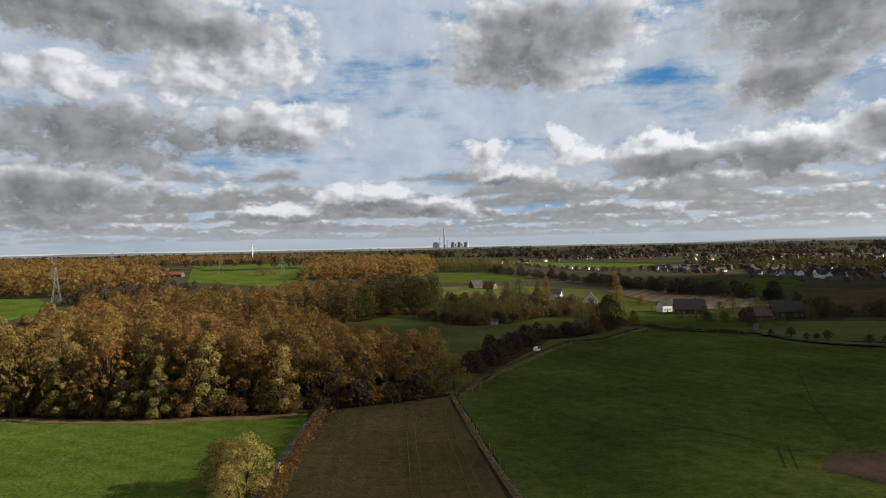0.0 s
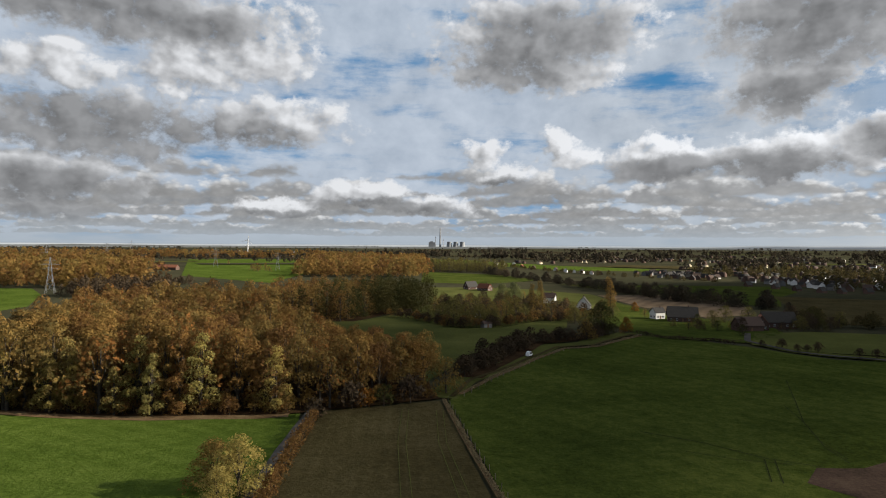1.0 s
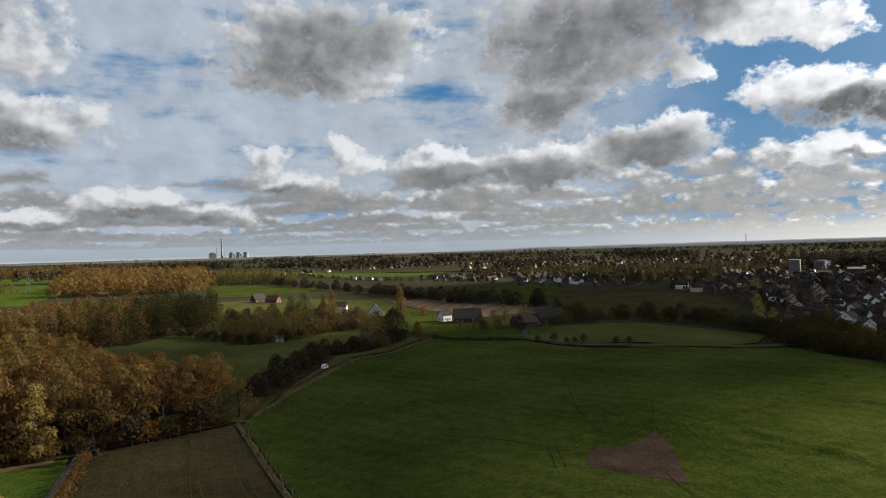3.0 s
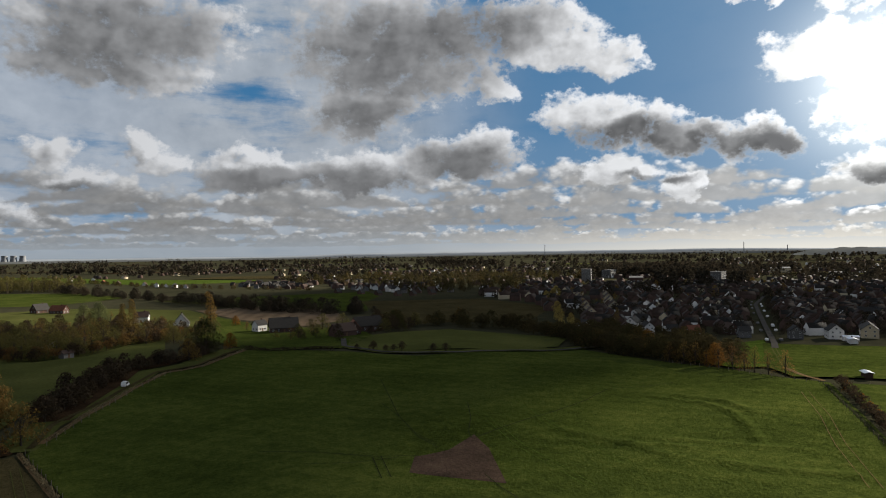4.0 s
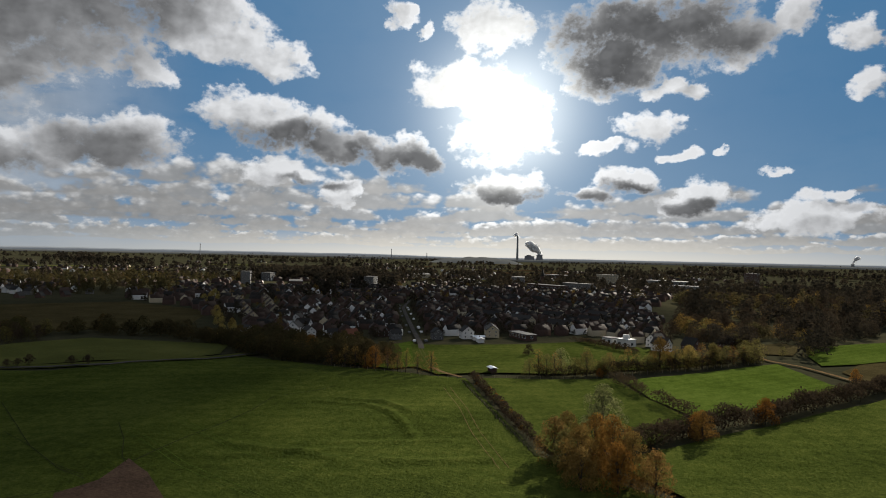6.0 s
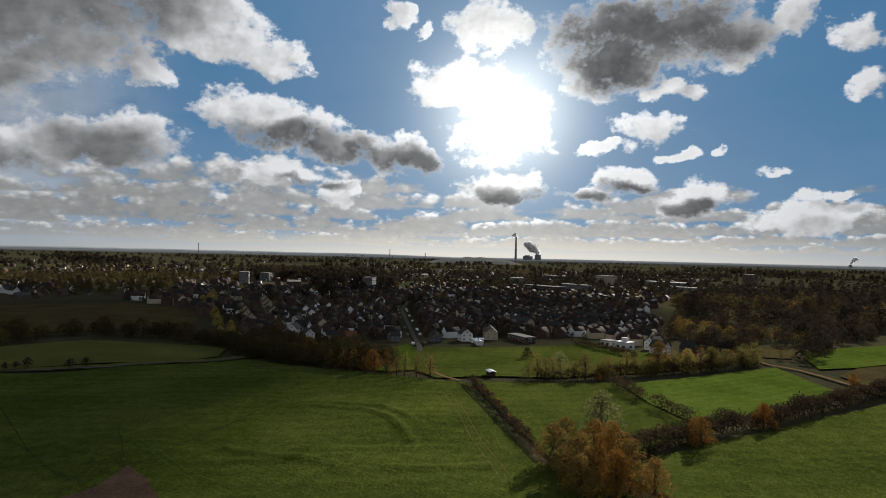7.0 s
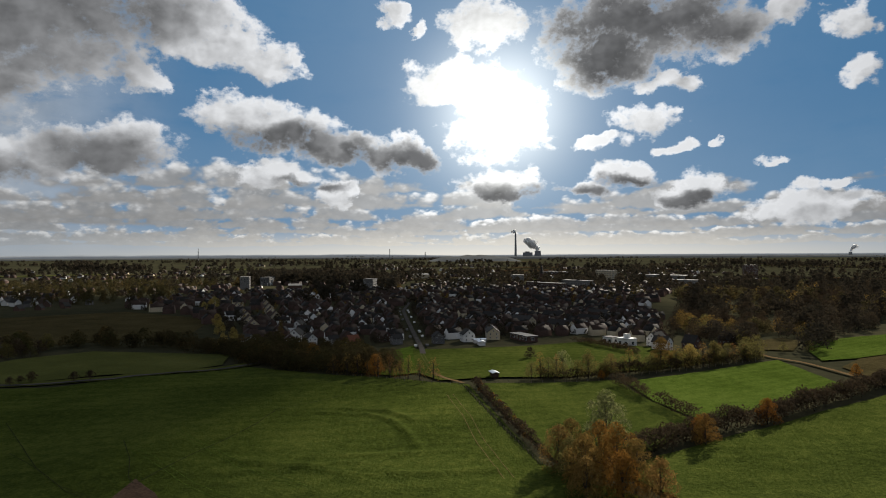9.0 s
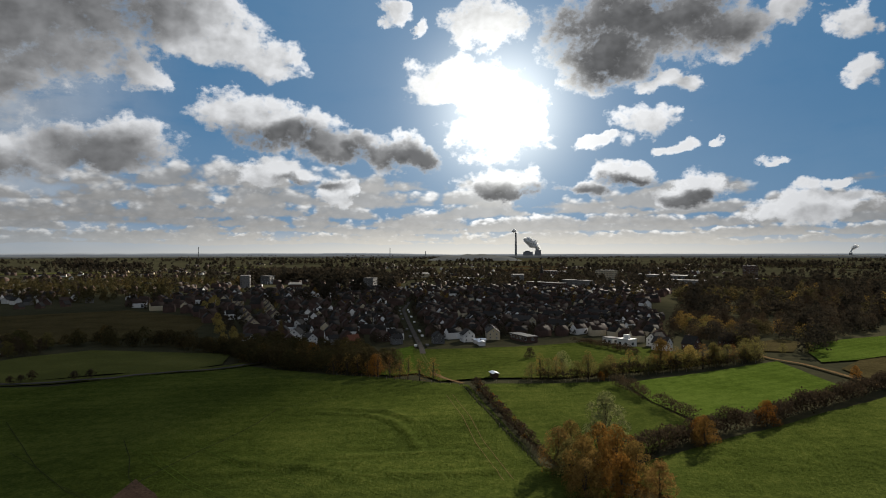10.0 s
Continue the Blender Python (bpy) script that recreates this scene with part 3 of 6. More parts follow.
field("field_garden", [(-24, 352), (9, 302), (28, 307), (47, 332), (66, 338), (78, 342), (92, 396), (118, 450), (118, 520), (60, 600), (-10, 600), (-8, 460), (-6, 430)], GRASS_DULL, "rough garden grass round the farms", 0.09, 6)
field("field_stubble", [(120, 510), (169, 520), (200, 440), (172, 368), (140, 352), (124, 415)], SOIL_PALE, "pale brown stubble field", 0.15)
field("field_houses", [(118, 452), (122, 390), (138, 345), (160, 330), (150, 290), (118, 258), (85, 285), (80, 340), (95, 400)], GRASS, "grass round the farmhouses", 0.10, 4)
field("field_mid_green", [(118, 660), (330, 640), (300, 560), (255, 500), (215, 420), (180, 445), (150, 560)], GRASS, "green field before the village", 0.12)
field("field_mid_brown", [(182, 335), (215, 410), (255, 510), (347, 464), (330, 356), (262, 300), (225, 310)], SOIL, "dull brown field", 0.15)
field("field_lane", [(136, 288), (164, 295), (193, 287), (213, 222), (192, 206), (168, 212), (119, 254)], GRASS_DULL, "dull meadow behind the lane", 0.10, 4)
field("field_village", [(208, 125), (199, 111), (210, 98), (224, 76), (250, 53), (292, 25), (313, 62), (326, 90), (292, 115), (276, 134), (260, 157), (232, 140)], GRASS, "green paddock before the houses", 0.25, 4)
field("field_paddock", [(198, 97), (226, 57), (198, 41), (176, 25), (146, 31), (130, 48), (160, 70)], GRASS, "green paddock between hedges", 0.12, 2.5)
field("field_crop", [(223, 53), (299, 8), (247, -13), (178, 24), (198, 40)], GRASS_LUSH, "bright green sown field", 0.12, 2.5)
field("field_south", [(128, 34), (143, 29), (240, -24), (330, -70), (250, -150), (80, -60), (80, 15), (112, 15)], GRASS, "sunlit pasture beyond the hedge", 0.12, 3)
field("field_street", [(208, 162), (223, 171), (252, 164), (272, 163), (252, 151), (234, 139), (211, 124), (199, 130), (200, 150)], GRASS_LUSH, "green meadow beside the village street", 0.2, 4)
field("field_east_brown", [(327, 14), (362, 16), (378, 8), (370, -2), (330, 2)], SOIL, "small brown field before the wood", 0.15)
field("field_east_far", [(303, -8), (330, -4), (363, -4), (392, -22), (440, -60), (345, -40), (316, -21)], GRASS_LUSH, "sunlit strip of meadow beside the wood", 0.22)
field("field_east", [(316, -22), (345, -42), (400, -112), (300, -62), (266, -22), (290, -14)], SOIL, "brown ploughed field beside the track", 0.15)
field("wood_floor", [(-175, 152), (-97, 147), (-63, 143), (-31, 148), (-12, 156), (0, 162), (-4, 178), (-22, 195), (-42, 219), (-62, 262), (-62, 322), (-42, 324), (-30, 360), (-6, 430), (-60, 450),
      (-125, 262), (-130, 180), (-175, 172)], LITTER, "brown leaf litter under the trees", 0.08, 8)
field("field_trodden", [(64, 112), (72, 112), (82, 117), (79, 108), (68, 89), (63, 96), (58, 104)], BARE, "bare trodden patch of soil", 0.09, 1.7)

VERGE_LINES = [[(0, 163), (6, 182), (16, 198), (27, 221), (41, 248), (56, 256), (80, 286), (119, 262)], [(135, 292), (122, 264), (129, 242), (138, 231), (151, 217), (171, 211), (188, 200), (200, 195), (232, 224)]]
for line in VERGE_LINES:
    strip("verge_grass", line, 8.0, GRASS_DULL, "dull grass verge along the lane", 0.06, "verge")
strip("verge_thicket", [(8, 186), (15, 205), (25, 228), (36, 256), (52, 266), (70, 286)], 8.0, LITTER, "brown leaf litter under the thicket", 0.10, "verge")
strip("road_lane", [(-29, 160), (-29, 141), (-29, 120), (-28, 101), (-27, 55)], 1.7, ASPHALT, "narrow grey asphalt lane by a hedge", 0.16)
strip("road_wood_lane", [(3, 164), (8, 182), (18, 198), (29, 220), (43, 246), (58, 252), (82, 283), (120, 262)], 1.4, SOIL, "narrow muddy lane round the pasture", 0.2)
strip("road_north_lane", [(133, 288), (121, 262), (128, 240), (137, 229), (150, 215), (170, 209), (187, 198), (200, 193), (232, 222)], 2.4, ASPHALT, "pale grey country lane", 0.24)
for s in (-0.8, 0.8):
    strip("path_track", [(212, 121 + s), (234, 136 + s), (252, 148 + s)], 0.5, GRASS_DULL, "pale wheel track through the meadow", 0.34, "rut")
strip("road_village", [(250, 146), (265, 155), (317, 189), (385, 233), (443, 270), (560, 330)], 2.5, ASPHALT, "village street with pavements", 0.35)
strip("road_track", [(196, 101), (204, 112), (212, 122)], 1.6, VERGE, "dirt track to the street", 0.35)
strip("road_east_track", [(330, 25), (305, 11), (295, -1), (271, -15), (253, -24), (220, -60)], 2.0, VERGE, "pale farm track", 0.3)
strip("verge_wood", [(-175, 149), (-97, 145), (-63, 141), (-33, 145.5)], 3.6, VERGE, "dry reddish verge along the wood", 0.12, "verge")
strip("verge_fence", [(1, 161), (4, 134), (6.5, 116), (9.5, 95), (14, 50)], 1.1, VERGE, "pale dry grass along the fence", 0.14, "verge")
strip("verge_lane", [(5, 167), (19, 194), (32, 220), (45, 242), (58, 247), (84, 279)], 1.5, VERGE, "pale dry grass along the lane", 0.16, "verge")
strip("path_hedge", [(126, 49.5), (157, 72.5), (194, 99.5)], 0.9, RUT, "dark ditch along the hedge", 0.16, "ditch")
RUTS = [
    ([(96, 184), (86, 160), (78, 142), (72, 124), (71, 114)], 0.16, RUT), ([(82, 158), (78, 142), (73, 127), (72, 116)], 0.13, RUT),
    ([(40, 132), (50, 124), (58, 116), (66, 112)], 0.22, RUT), ([(44, 119), (52, 115), (62, 113)], 0.18, RUT),
    ([(100, 144), (90, 129), (82, 119), (80, 115)], 0.16, RUT), ([(81, 115), (100, 120), (125, 126), (141, 133), (165, 128)], 0.24, RUT),
    ([(68, 95), (66, 88), (65, 80)], 0.2, RUT), ([(57, 116), (52, 103)], 0.18, RUT), ([(58.6, 115.5), (53.6, 102.5)], 0.18, RUT),
    ([(178, 98), (156, 82), (136, 69), (114, 53)], 0.12, VERGE), ([(179.6, 96.6), (157.4, 80.5), (137.4, 67.5), (115.4, 51.5)], 0.12, VERGE)]
for line, wide, stuff in RUTS:
    strip("path_rut", line, wide, stuff, "wheel rut in the grass", 0.13, "rut", 1.2)
for line in ([(95, 135), (84, 105), (78, 80)], [(110, 138), (97, 106), (92, 84)]):
    for s in (0.0, 1.7):
        strip("path_rut", [(x + s, y) for x, y in line], 0.16, GRASS_LUSH, "faint wheel line in the grass", 0.10, "rut", 1.2)
for x0, x1 in ((-9.5, -5.5), (-8.0, -3.8), (-1.8, 3.2), (-0.3, 4.9)):
    strip("path_tramline", [(x0 + 1, 150), (x0 + 1.6, 125), (x1, 95), (x1 + 2, 55)], 0.12, GRASS_DULL, "tractor line in the ploughed soil", 0.12, "rut")


# ---- cloud veils added past the far clip, unseen, to shade pasture, woods and near town ----
def add_shade_veil(name, outline, far):
    """An added billowing veil across the sun's rays, too far for the camera to draw."""
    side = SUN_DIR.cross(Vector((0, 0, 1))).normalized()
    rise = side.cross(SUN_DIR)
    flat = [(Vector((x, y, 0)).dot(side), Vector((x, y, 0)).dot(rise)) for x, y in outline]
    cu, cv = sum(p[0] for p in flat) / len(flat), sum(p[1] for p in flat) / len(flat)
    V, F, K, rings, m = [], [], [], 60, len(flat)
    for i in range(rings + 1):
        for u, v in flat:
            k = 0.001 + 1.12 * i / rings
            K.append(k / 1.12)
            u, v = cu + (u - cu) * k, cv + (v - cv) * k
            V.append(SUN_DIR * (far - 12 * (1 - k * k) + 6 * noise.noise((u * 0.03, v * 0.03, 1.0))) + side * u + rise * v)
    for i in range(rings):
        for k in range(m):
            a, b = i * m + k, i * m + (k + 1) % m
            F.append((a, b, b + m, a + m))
    me = quad_mesh(name, V, F, [SHADE_VEIL])
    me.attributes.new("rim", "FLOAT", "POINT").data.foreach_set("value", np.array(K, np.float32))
    return tagged(new(name, me), "unseen cloud veil added to shade the land", "cloud", kind="stuff")


add_shade_veil("unseen_cloud_veil", [(-34, 30), (20, 30), (62, 86), (84, 102), (105, 111), (139, 126), (170, 133), (203, 131), (252, 172), (290, 150), (325, 100), (400, 66), (540, 70), (660, 160), (700, 320), (640, 480),
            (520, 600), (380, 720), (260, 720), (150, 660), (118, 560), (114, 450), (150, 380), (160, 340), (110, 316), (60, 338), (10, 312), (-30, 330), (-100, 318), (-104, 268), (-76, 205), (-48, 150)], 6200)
# a second unseen veil, added only to darken the wood behind the clearing
add_shade_veil("unseen_cloud_veil", [(-78, 318), (-30, 318), (4, 355), (4, 440), (-45, 462), (-78, 440)], 6200)


# ---- plants ----
def tube(V, F, path, radii, sides=5):
    base = len(V)
    for (x, y, z), r in zip(path, radii):
        for k in range(sides):
            a = 2 * math.pi * k / sides
            V.append((x + r * math.cos(a), y + r * math.sin(a), z))
    for i in range(len(path) - 1):
        for k in range(sides):
            a, b = base + i * sides + k, base + i * sides + (k + 1) % sides
            F.append((a, b, b + sides, a + sides))


def leaves(rng, lobes, count, size, loose=0.75):
    """Leaf clumps on and in the lobes of a crown, facing outward at random."""
    area = np.array([l[3] * l[4] for l in lobes])
    pick = rng.choice(len(lobes), count, p=area / area.sum())
    L = np.array(lobes)[pick]
    d = rng.normal(size=(count, 3))
    d /= np.linalg.norm(d, axis=1)[:, None]
    d[:, 2] = np.where((d[:, 2] < -0.35) & (rng.random(count) < 0.7), -d[:, 2], d[:, 2])
    k = 1.0 - 0.38 * rng.random(count) ** 2 + 0.07 * rng.normal(size=count)
    c = L[:, :3] + d * k[:, None] * np.stack([L[:, 3], L[:, 3], L[:, 4]], 1)
    n = d + loose * rng.normal(size=(count, 3))
    n /= np.linalg.norm(n, axis=1)[:, None]
    u = np.cross(n, rng.normal(size=(count, 3)))
    u /= np.linalg.norm(u, axis=1)[:, None]
    v = np.cross(n, u)
    s = (size * (0.6 + 0.8 * rng.random(count)))[:, None]
    V = np.stack([c - u * s, c + v * s * 0.6 - n * s * 0.15, c + u * s, c - v * s * 0.6 + n * s * 0.2], 1).reshape(-1, 3)
    return V, np.arange(4 * count).reshape(-1, 4)


def tree_form(seed, h, r, clear, count, size, kind="broad", loose=0.75):
    """Trunk and crown of one tree: height, crown radius, height of its bare stem, leaf clumps and their size."""
    rng = np.random.default_rng(seed)
    V, F = [], []
    lean = rng.normal(0, 0.02 * h, 2)
    top = h * (0.86 if kind != "column" else 0.92)
    tube(V, F, [(0, 0, -0.4), (lean[0] * 0.2, lean[1] * 0.2, h * 0.2), (lean[0] * 0.6, lean[1] * 0.6, h * 0.5), (lean[0], lean[1], top)],
         [0.028 * h, 0.02 * h, 0.013 * h, 0.003 * h], 6)
    lobes = []
    if kind == "column":
        for i in range(9):
            z = clear + (h - clear) * (i + 0.5) / 9
            w = r * (0.55 + 0.6 * math.sin(math.pi * min(1, (i + 1) / 8.0) ** 0.8))
            lobes.append((rng.normal(0, r * 0.18), rng.normal(0, r * 0.18), z, w * 0.75, (h - clear) / 9))
    else:
        n = {"broad": 11, "edge": 13}.get(kind, 7)
        for i in range(n):
            a, up = 2 * math.pi * (i * 0.382 + rng.random() * 0.1), (i + 0.5) / n
            reach = r * (0.6 if kind == "round" else 0.72) * math.sqrt(max(0.05, 1 - (up * 1.02) ** 2)) * (0.8 + 0.4 * rng.random())
            z = clear + (h - clear) * (0.2 + 0.66 * up if kind != "edge" else 0.05 + 0.8 * up)
            w = r * (0.40 + 0.16 * rng.random()) * (1.1 - 0.3 * up)
            lobes.append((reach * math.cos(a), reach * math.sin(a), z, w, w * (0.75 + 0.3 * rng.random())))
            tube(V, F, [(lean[0] * 0.3, lean[1] * 0.3, clear * 0.7 + (z - clear) * 0.35), (reach * 0.55 * math.cos(a), reach * 0.55 * math.sin(a), z - w * 0.5),
                        (reach * math.cos(a), reach * math.sin(a), z + w * 0.3)], [0.009 * h, 0.006 * h, 0.002 * h], 4)
        lobes.append((lean[0], lean[1], h - r * 0.42, r * 0.42, r * 0.42))
    LV, LF = leaves(rng, lobes, count, size, loose)
    return np.array(V), np.array(F), LV, LF


FORMS = {}


def form(key, *a):
    if key not in FORMS:
        FORMS[key] = tree_form(*a)
    return FORMS[key]


def tree(name, f, leaf, x, y, scale=1.0, turn=0.0, label="", group="", squash=1.0):
    """One tree as a thing: trunk with limbs, and crown."""
    TV, TF, LV, LF = f
    base = new(name)
    base.empty_display_size = 0.5
    for n, V, F, m in (("trunk", TV, TF, BARK), ("crown", LV, LF, leaf)):
        ob = new(n, quad_mesh(n, V, F, [m]))
        ob.parent = base
    base.matrix_basis = pose(x, y, height(x, y), 0, 0, turn) @ Matrix.Diagonal((scale, scale, scale * squash, 1))
    return tagged(base, label, "tree" if "bush" not in name else "bush", group)


class Grove:
    """Trees of a few forms that share their meshes, each a thing of its own."""

    def __init__(self, name, forms, leaf, label, group):
        self.name, self.forms, self.leaf, self.label, self.group, self.first = name, forms, leaf, label, group, {}

    def add(self, x, y, scale, rng, squash=1.0):
        k = int(rng.integers(len(self.forms)))
        if k not in self.first:
            self.first[k] = tree(self.name, self.forms[k], self.leaf, x, y, scale, float(rng.random() * 360), self.label, self.group, squash)
        else:
            ob = copy_thing(self.first[k], pose(x, y, height(x, y), 0, 0, float(rng.random() * 360)))
            ob.scale = (scale, scale, scale * squash)


def woodland(name, places, forms, leaf, label, category="woodland", trunks=True):
    """Many trees joined: places are (x, y, scale). Hue differs by tree."""
    rng = np.random.default_rng(len(places) + 7)
    VV, FF, II, TT, base = [], [], [], [], 0
    for x, y, s in places:
        TV, TF, LV, LF = forms[int(rng.integers(len(forms)))]
        s *= 1.0 - 0.45 * smooth01((math.hypot(x, y) - 2200) / 1800)
        a, tint, sq = rng.random() * 6.283, rng.random(), 0.85 + 0.3 * rng.random()
        c, d = math.cos(a), math.sin(a)
        R = np.array([[c, d, 0], [-d, c, 0], [0, 0, sq]]) * s
        for V, F, i in ((TV, TF, 1), (LV, LF, 0)) if trunks else ((LV, LF, 0),):
            VV.append(V @ R + np.array([x, y, height(x, y)]))
            FF.append(F + base)
            II.append(np.full(len(F), i)), TT.append(np.full(len(F), tint))
            base += len(V)
    me = quad_mesh(name, np.concatenate(VV), np.concatenate(FF), [leaf, BARK], np.concatenate(II), np.concatenate(TT))
    return tagged(new(name, me), label, category, kind="stuff")


def fill(poly, gap, rng, jitter=0.45):
    """Points about gap metres apart inside an outline."""
    xs, ys = [p[0] for p in poly], [p[1] for p in poly]
    out, row, y = [], 0, min(ys)
    while y < max(ys):
        x = min(xs) + (row % 2) * gap / 2
        while x < max(xs):
            px, py = x + rng.normal() * gap * jitter * 0.5, y + rng.normal() * gap * jitter * 0.5
            if inside(px, py, poly):
                out.append((float(px), float(py)))
            x += gap
        y += gap * 0.87
        row += 1
    return out


def hedge(name, line, width, tall, leaf, label, density=9.0, size=0.26, seed=1):
    """A hedge: stems, and leaf clumps in an uneven bank along a line."""
    rng = np.random.default_rng(seed)
    V, F = [], []
    lobes = []
    for x, y, a in along(line, 1.3):
        if rng.random() < 0.06:
            continue
        k = 0.55 + 0.75 * (0.5 + noise.noise((x * 0.13, y * 0.13, seed))) + 0.25 * rng.random()
        ox, oy, g = rng.normal() * width * 0.12, rng.normal() * width * 0.12, height(x, y)
        hh = tall * k
        lobes.append((x + ox, y + oy, g + hh * 0.5, width * (0.45 + 0.2 * rng.random()), hh * 0.5))
        tube(V, F, [(x, y, g - 0.2), (x + ox, y + oy, g + hh * 0.6)], [0.09, 0.03], 4)
    length = sum(math.hypot(b[0] - a[0], b[1] - a[1]) for a, b in zip(line, line[1:]))
    LV, LF = leaves(rng, lobes, int(length * density * (1.4 + tall * 0.9)), size)
    base = new(name)
    base.location = (line[0][0], line[0][1], 0)
    off = np.array([line[0][0], line[0][1], 0])
    for n, v, f, m in (("branchwork", np.array(V), F, BARK), ("foliage", LV, LF, leaf)):
        ob = new(n, quad_mesh(n, v - off, f, [m]))
        ob.parent = base
        tagged(ob, kind="stuff")
    return tagged(base, label, "hedge")


rng = np.random.default_rng(11)
NEAR = [tree_form(20 + i, 18, 5.0 + 0.5 * (i % 3), 3.0 + i % 3, 2000, 0.37, "broad", 0.32) for i in range(6)]
EDGE_FORMS = [tree_form(40 + i, 17, 3.0 + 0.4 * (i % 3), 0.4, 2600, 0.30, "edge", 0.4) for i in range(5)]
MID = [tree_form(60 + i, 18, 5.2, 2.5, 640, 0.56, "broad", 0.3) for i in range(6)]
LOW = [tree_form(70 + i, 15, 4.6, 0.3, 620, 0.46, "edge", 0.3) for i in range(5)]
FAR = [tree_form(80 + i, 16, 5.6, 1, 260, 0.85, "edge", 0.3) for i in range(5)]
DIST = [tree_form(90 + i, 16, 5.8, 1, 90, 1.60, "edge", 0.3) for i in range(5)]
SPECK = [tree_form(95 + i, 14, 6.0, 0.5, 26, 2.8, "round", 0.3) for i in range(4)]
COLUMN = [tree_form(110 + i, 18, 3.6, 0.4, 2600, 0.30, "column", 0.4) for i in range(3)]
BUSH = [tree_form(120 + i, 4.2, 2.3, 0.1, 420, 0.27, "round") for i in range(4)]
BIG = [tree_form(130 + i, 13, 5.0, 0.3, 3600, 0.29, "edge", 0.4) for i in range(4)]
OLIVE_FORMS = [tree_form(150 + i, 11, 5.0, 0.3, 900, 0.40, "edge", 0.4) for i in range(4)]
CLUMP = [tree_form(160 + i, 12, 6.2, 0.2, 560, 0.58, "edge", 0.35) for i in range(5)]
THIN = [tree_form(140 + i, 12, 3.6, 0.6, 750, 0.24, "edge") for i in range(4)]

# the wood: its front trees one by one, the depth of it joined
WOOD_FRONT = [(-150, 152), (-97, 147), (-63, 143), (-32, 148), (-22, 153), (-2, 163), (-6, 174), (-24, 190), (-44, 214), (-62, 256), (-82, 296), (-118, 298), (-148, 270), (-120, 210), (-118, 182), (-150, 166)]
front = Grove("oak_tree", NEAR, OAK, "autumn oak with thinning brown leaves in the wood", "trees of the wood")
skirt = Grove("edge_tree", EDGE_FORMS, EDGE, "wood edge tree with low ochre and olive leaves", "trees along the wood edge")
brown_skirt = Grove("edge_tree", EDGE_FORMS, OAK, "wood edge tree with thin brown leaves", "trees along the wood edge")
for x, y, a in along([(-150, 152.5), (-97, 148), (-63, 144.5), (-36, 148.5)], 5.2):
    if rng.random() < (0.55 if x < -75 else 0.12):
        skirt.add(x + rng.normal() * 0.8, y + rng.normal() * 1.2 + 0.6, 0.8 + 0.25 * rng.random(), rng)
    else:
        brown_skirt.add(x + rng.normal() * 0.8, y + rng.normal() * 1.6 + 1.8, 0.85 + 0.3 * rng.random(), rng)
for x, y, s in ((-97, 147.5, 0.78), (-86, 146.5, 0.72), (-81.5, 147.5, 0.8), (-71, 144.6, 0.66), (-62.5, 143.8, 0.8), (-104, 147.5, 0.9), (-110, 148.5, 0.8)):
    skirt.add(x, y, s, rng, 1.0 if s > 0.7 else 0.95)
for x, y, a in along([(-24, 155), (-12, 159.5), (-3, 165), (-7, 176), (-22, 190), (-40, 210)], 5.0):
    front.add(x + rng.normal(), y + rng.normal() + 1.5, 0.62 + 0.2 * rng.random(), rng)
deep = []
for x, y in fill(WOOD_FRONT, 7.2, rng):
    lim = 200 + 0.15 * x
    s = (0.92 + 0.22 * rng.random()) * (1.0 if x < -52 else 0.92 if x < -32 else 0.76)
    if y < lim and y > 151 and not (x > -30 and y < 157):
        front.add(x, y + 3, s, rng)
    else:
        deep.append((x, y, s))
woodland("wood_interior", deep, MID, OAK, "dense autumn oak wood seen from above")
WOOD_B = [(-95, 322), (-42, 322), (-40, 345), (-10, 362), (-5, 430), (-45, 450), (-92, 420)]
pts = fill(WOOD_B, 8.0, rng)
woodland("wood_back_green", [(x, y, 1.02 + 0.22 * rng.random()) for x, y in pts if x > -40 or (x > -70 and (x * 7 + y * 3) % 5 < 2)], LOW, GREEN, "dark green trees behind the clearing", "woodland", False)
woodland("wood_back_brown", [(x, y, 1.0 + 0.22 * rng.random()) for x, y in pts if not (x > -40 or (x > -70 and (x * 7 + y * 3) % 5 < 2))], LOW, OAK, "autumn wood behind the clearing")

tree("maple_tree", BIG[0], YELLOW, -29.5, 97, 0.84, 20, "yellow maple standing alone beside the lane", "", 0.84)
tree("maple_tree", BIG[2], OAK, -34.5, 101, 0.8, 80, "half bare brown tree beside the lane", "", 0.72)
tree("maple_tree", BIG[1], YELLOW, -31, 92, 0.5, 160, "low yellow tree beside the lane")
tree("oak_tree", OLIVE_FORMS[0], GOLD, 1.5, 168, 0.84, 45, "golden oak at the corner of the pasture")
hedge("hedge", [(-26.5, 141), (-26.5, 123), (-25.5, 105), (-24.5, 90)], 2.4, 2.4, OAK, "rough brown hedge beside the lane", 18, 0.26, 3)
tree("bush", BUSH[0], DULL, -27, 143, 1.0, 0, "leafless bush at the end of the lane")
for x, y, s, m in ((-20, 151, 1.5, DULL), (-13, 154, 1.2, GREEN), (-17, 152, 1.1, ORANGE), (-7, 158, 1.6, DULL)):
    tree("bush", BUSH[int(rng.integers(4))], m, x, y, s, 40, "low shrub before the dark wood edge")
woodland("understorey", [(x + rng.normal(), y + 0.9 + rng.normal() * 0.8, 0.6 + 0.5 * rng.random()) for x, y, a in along([(-150, 153), (-97, 148), (-63, 144), (-34, 148), (-22, 154), (-3, 163), (-7, 176), (-24, 192), (-44, 216), (-60, 256)], 2.6)],
         BUSH, OAK, "brown undergrowth along the wood", "undergrowth")

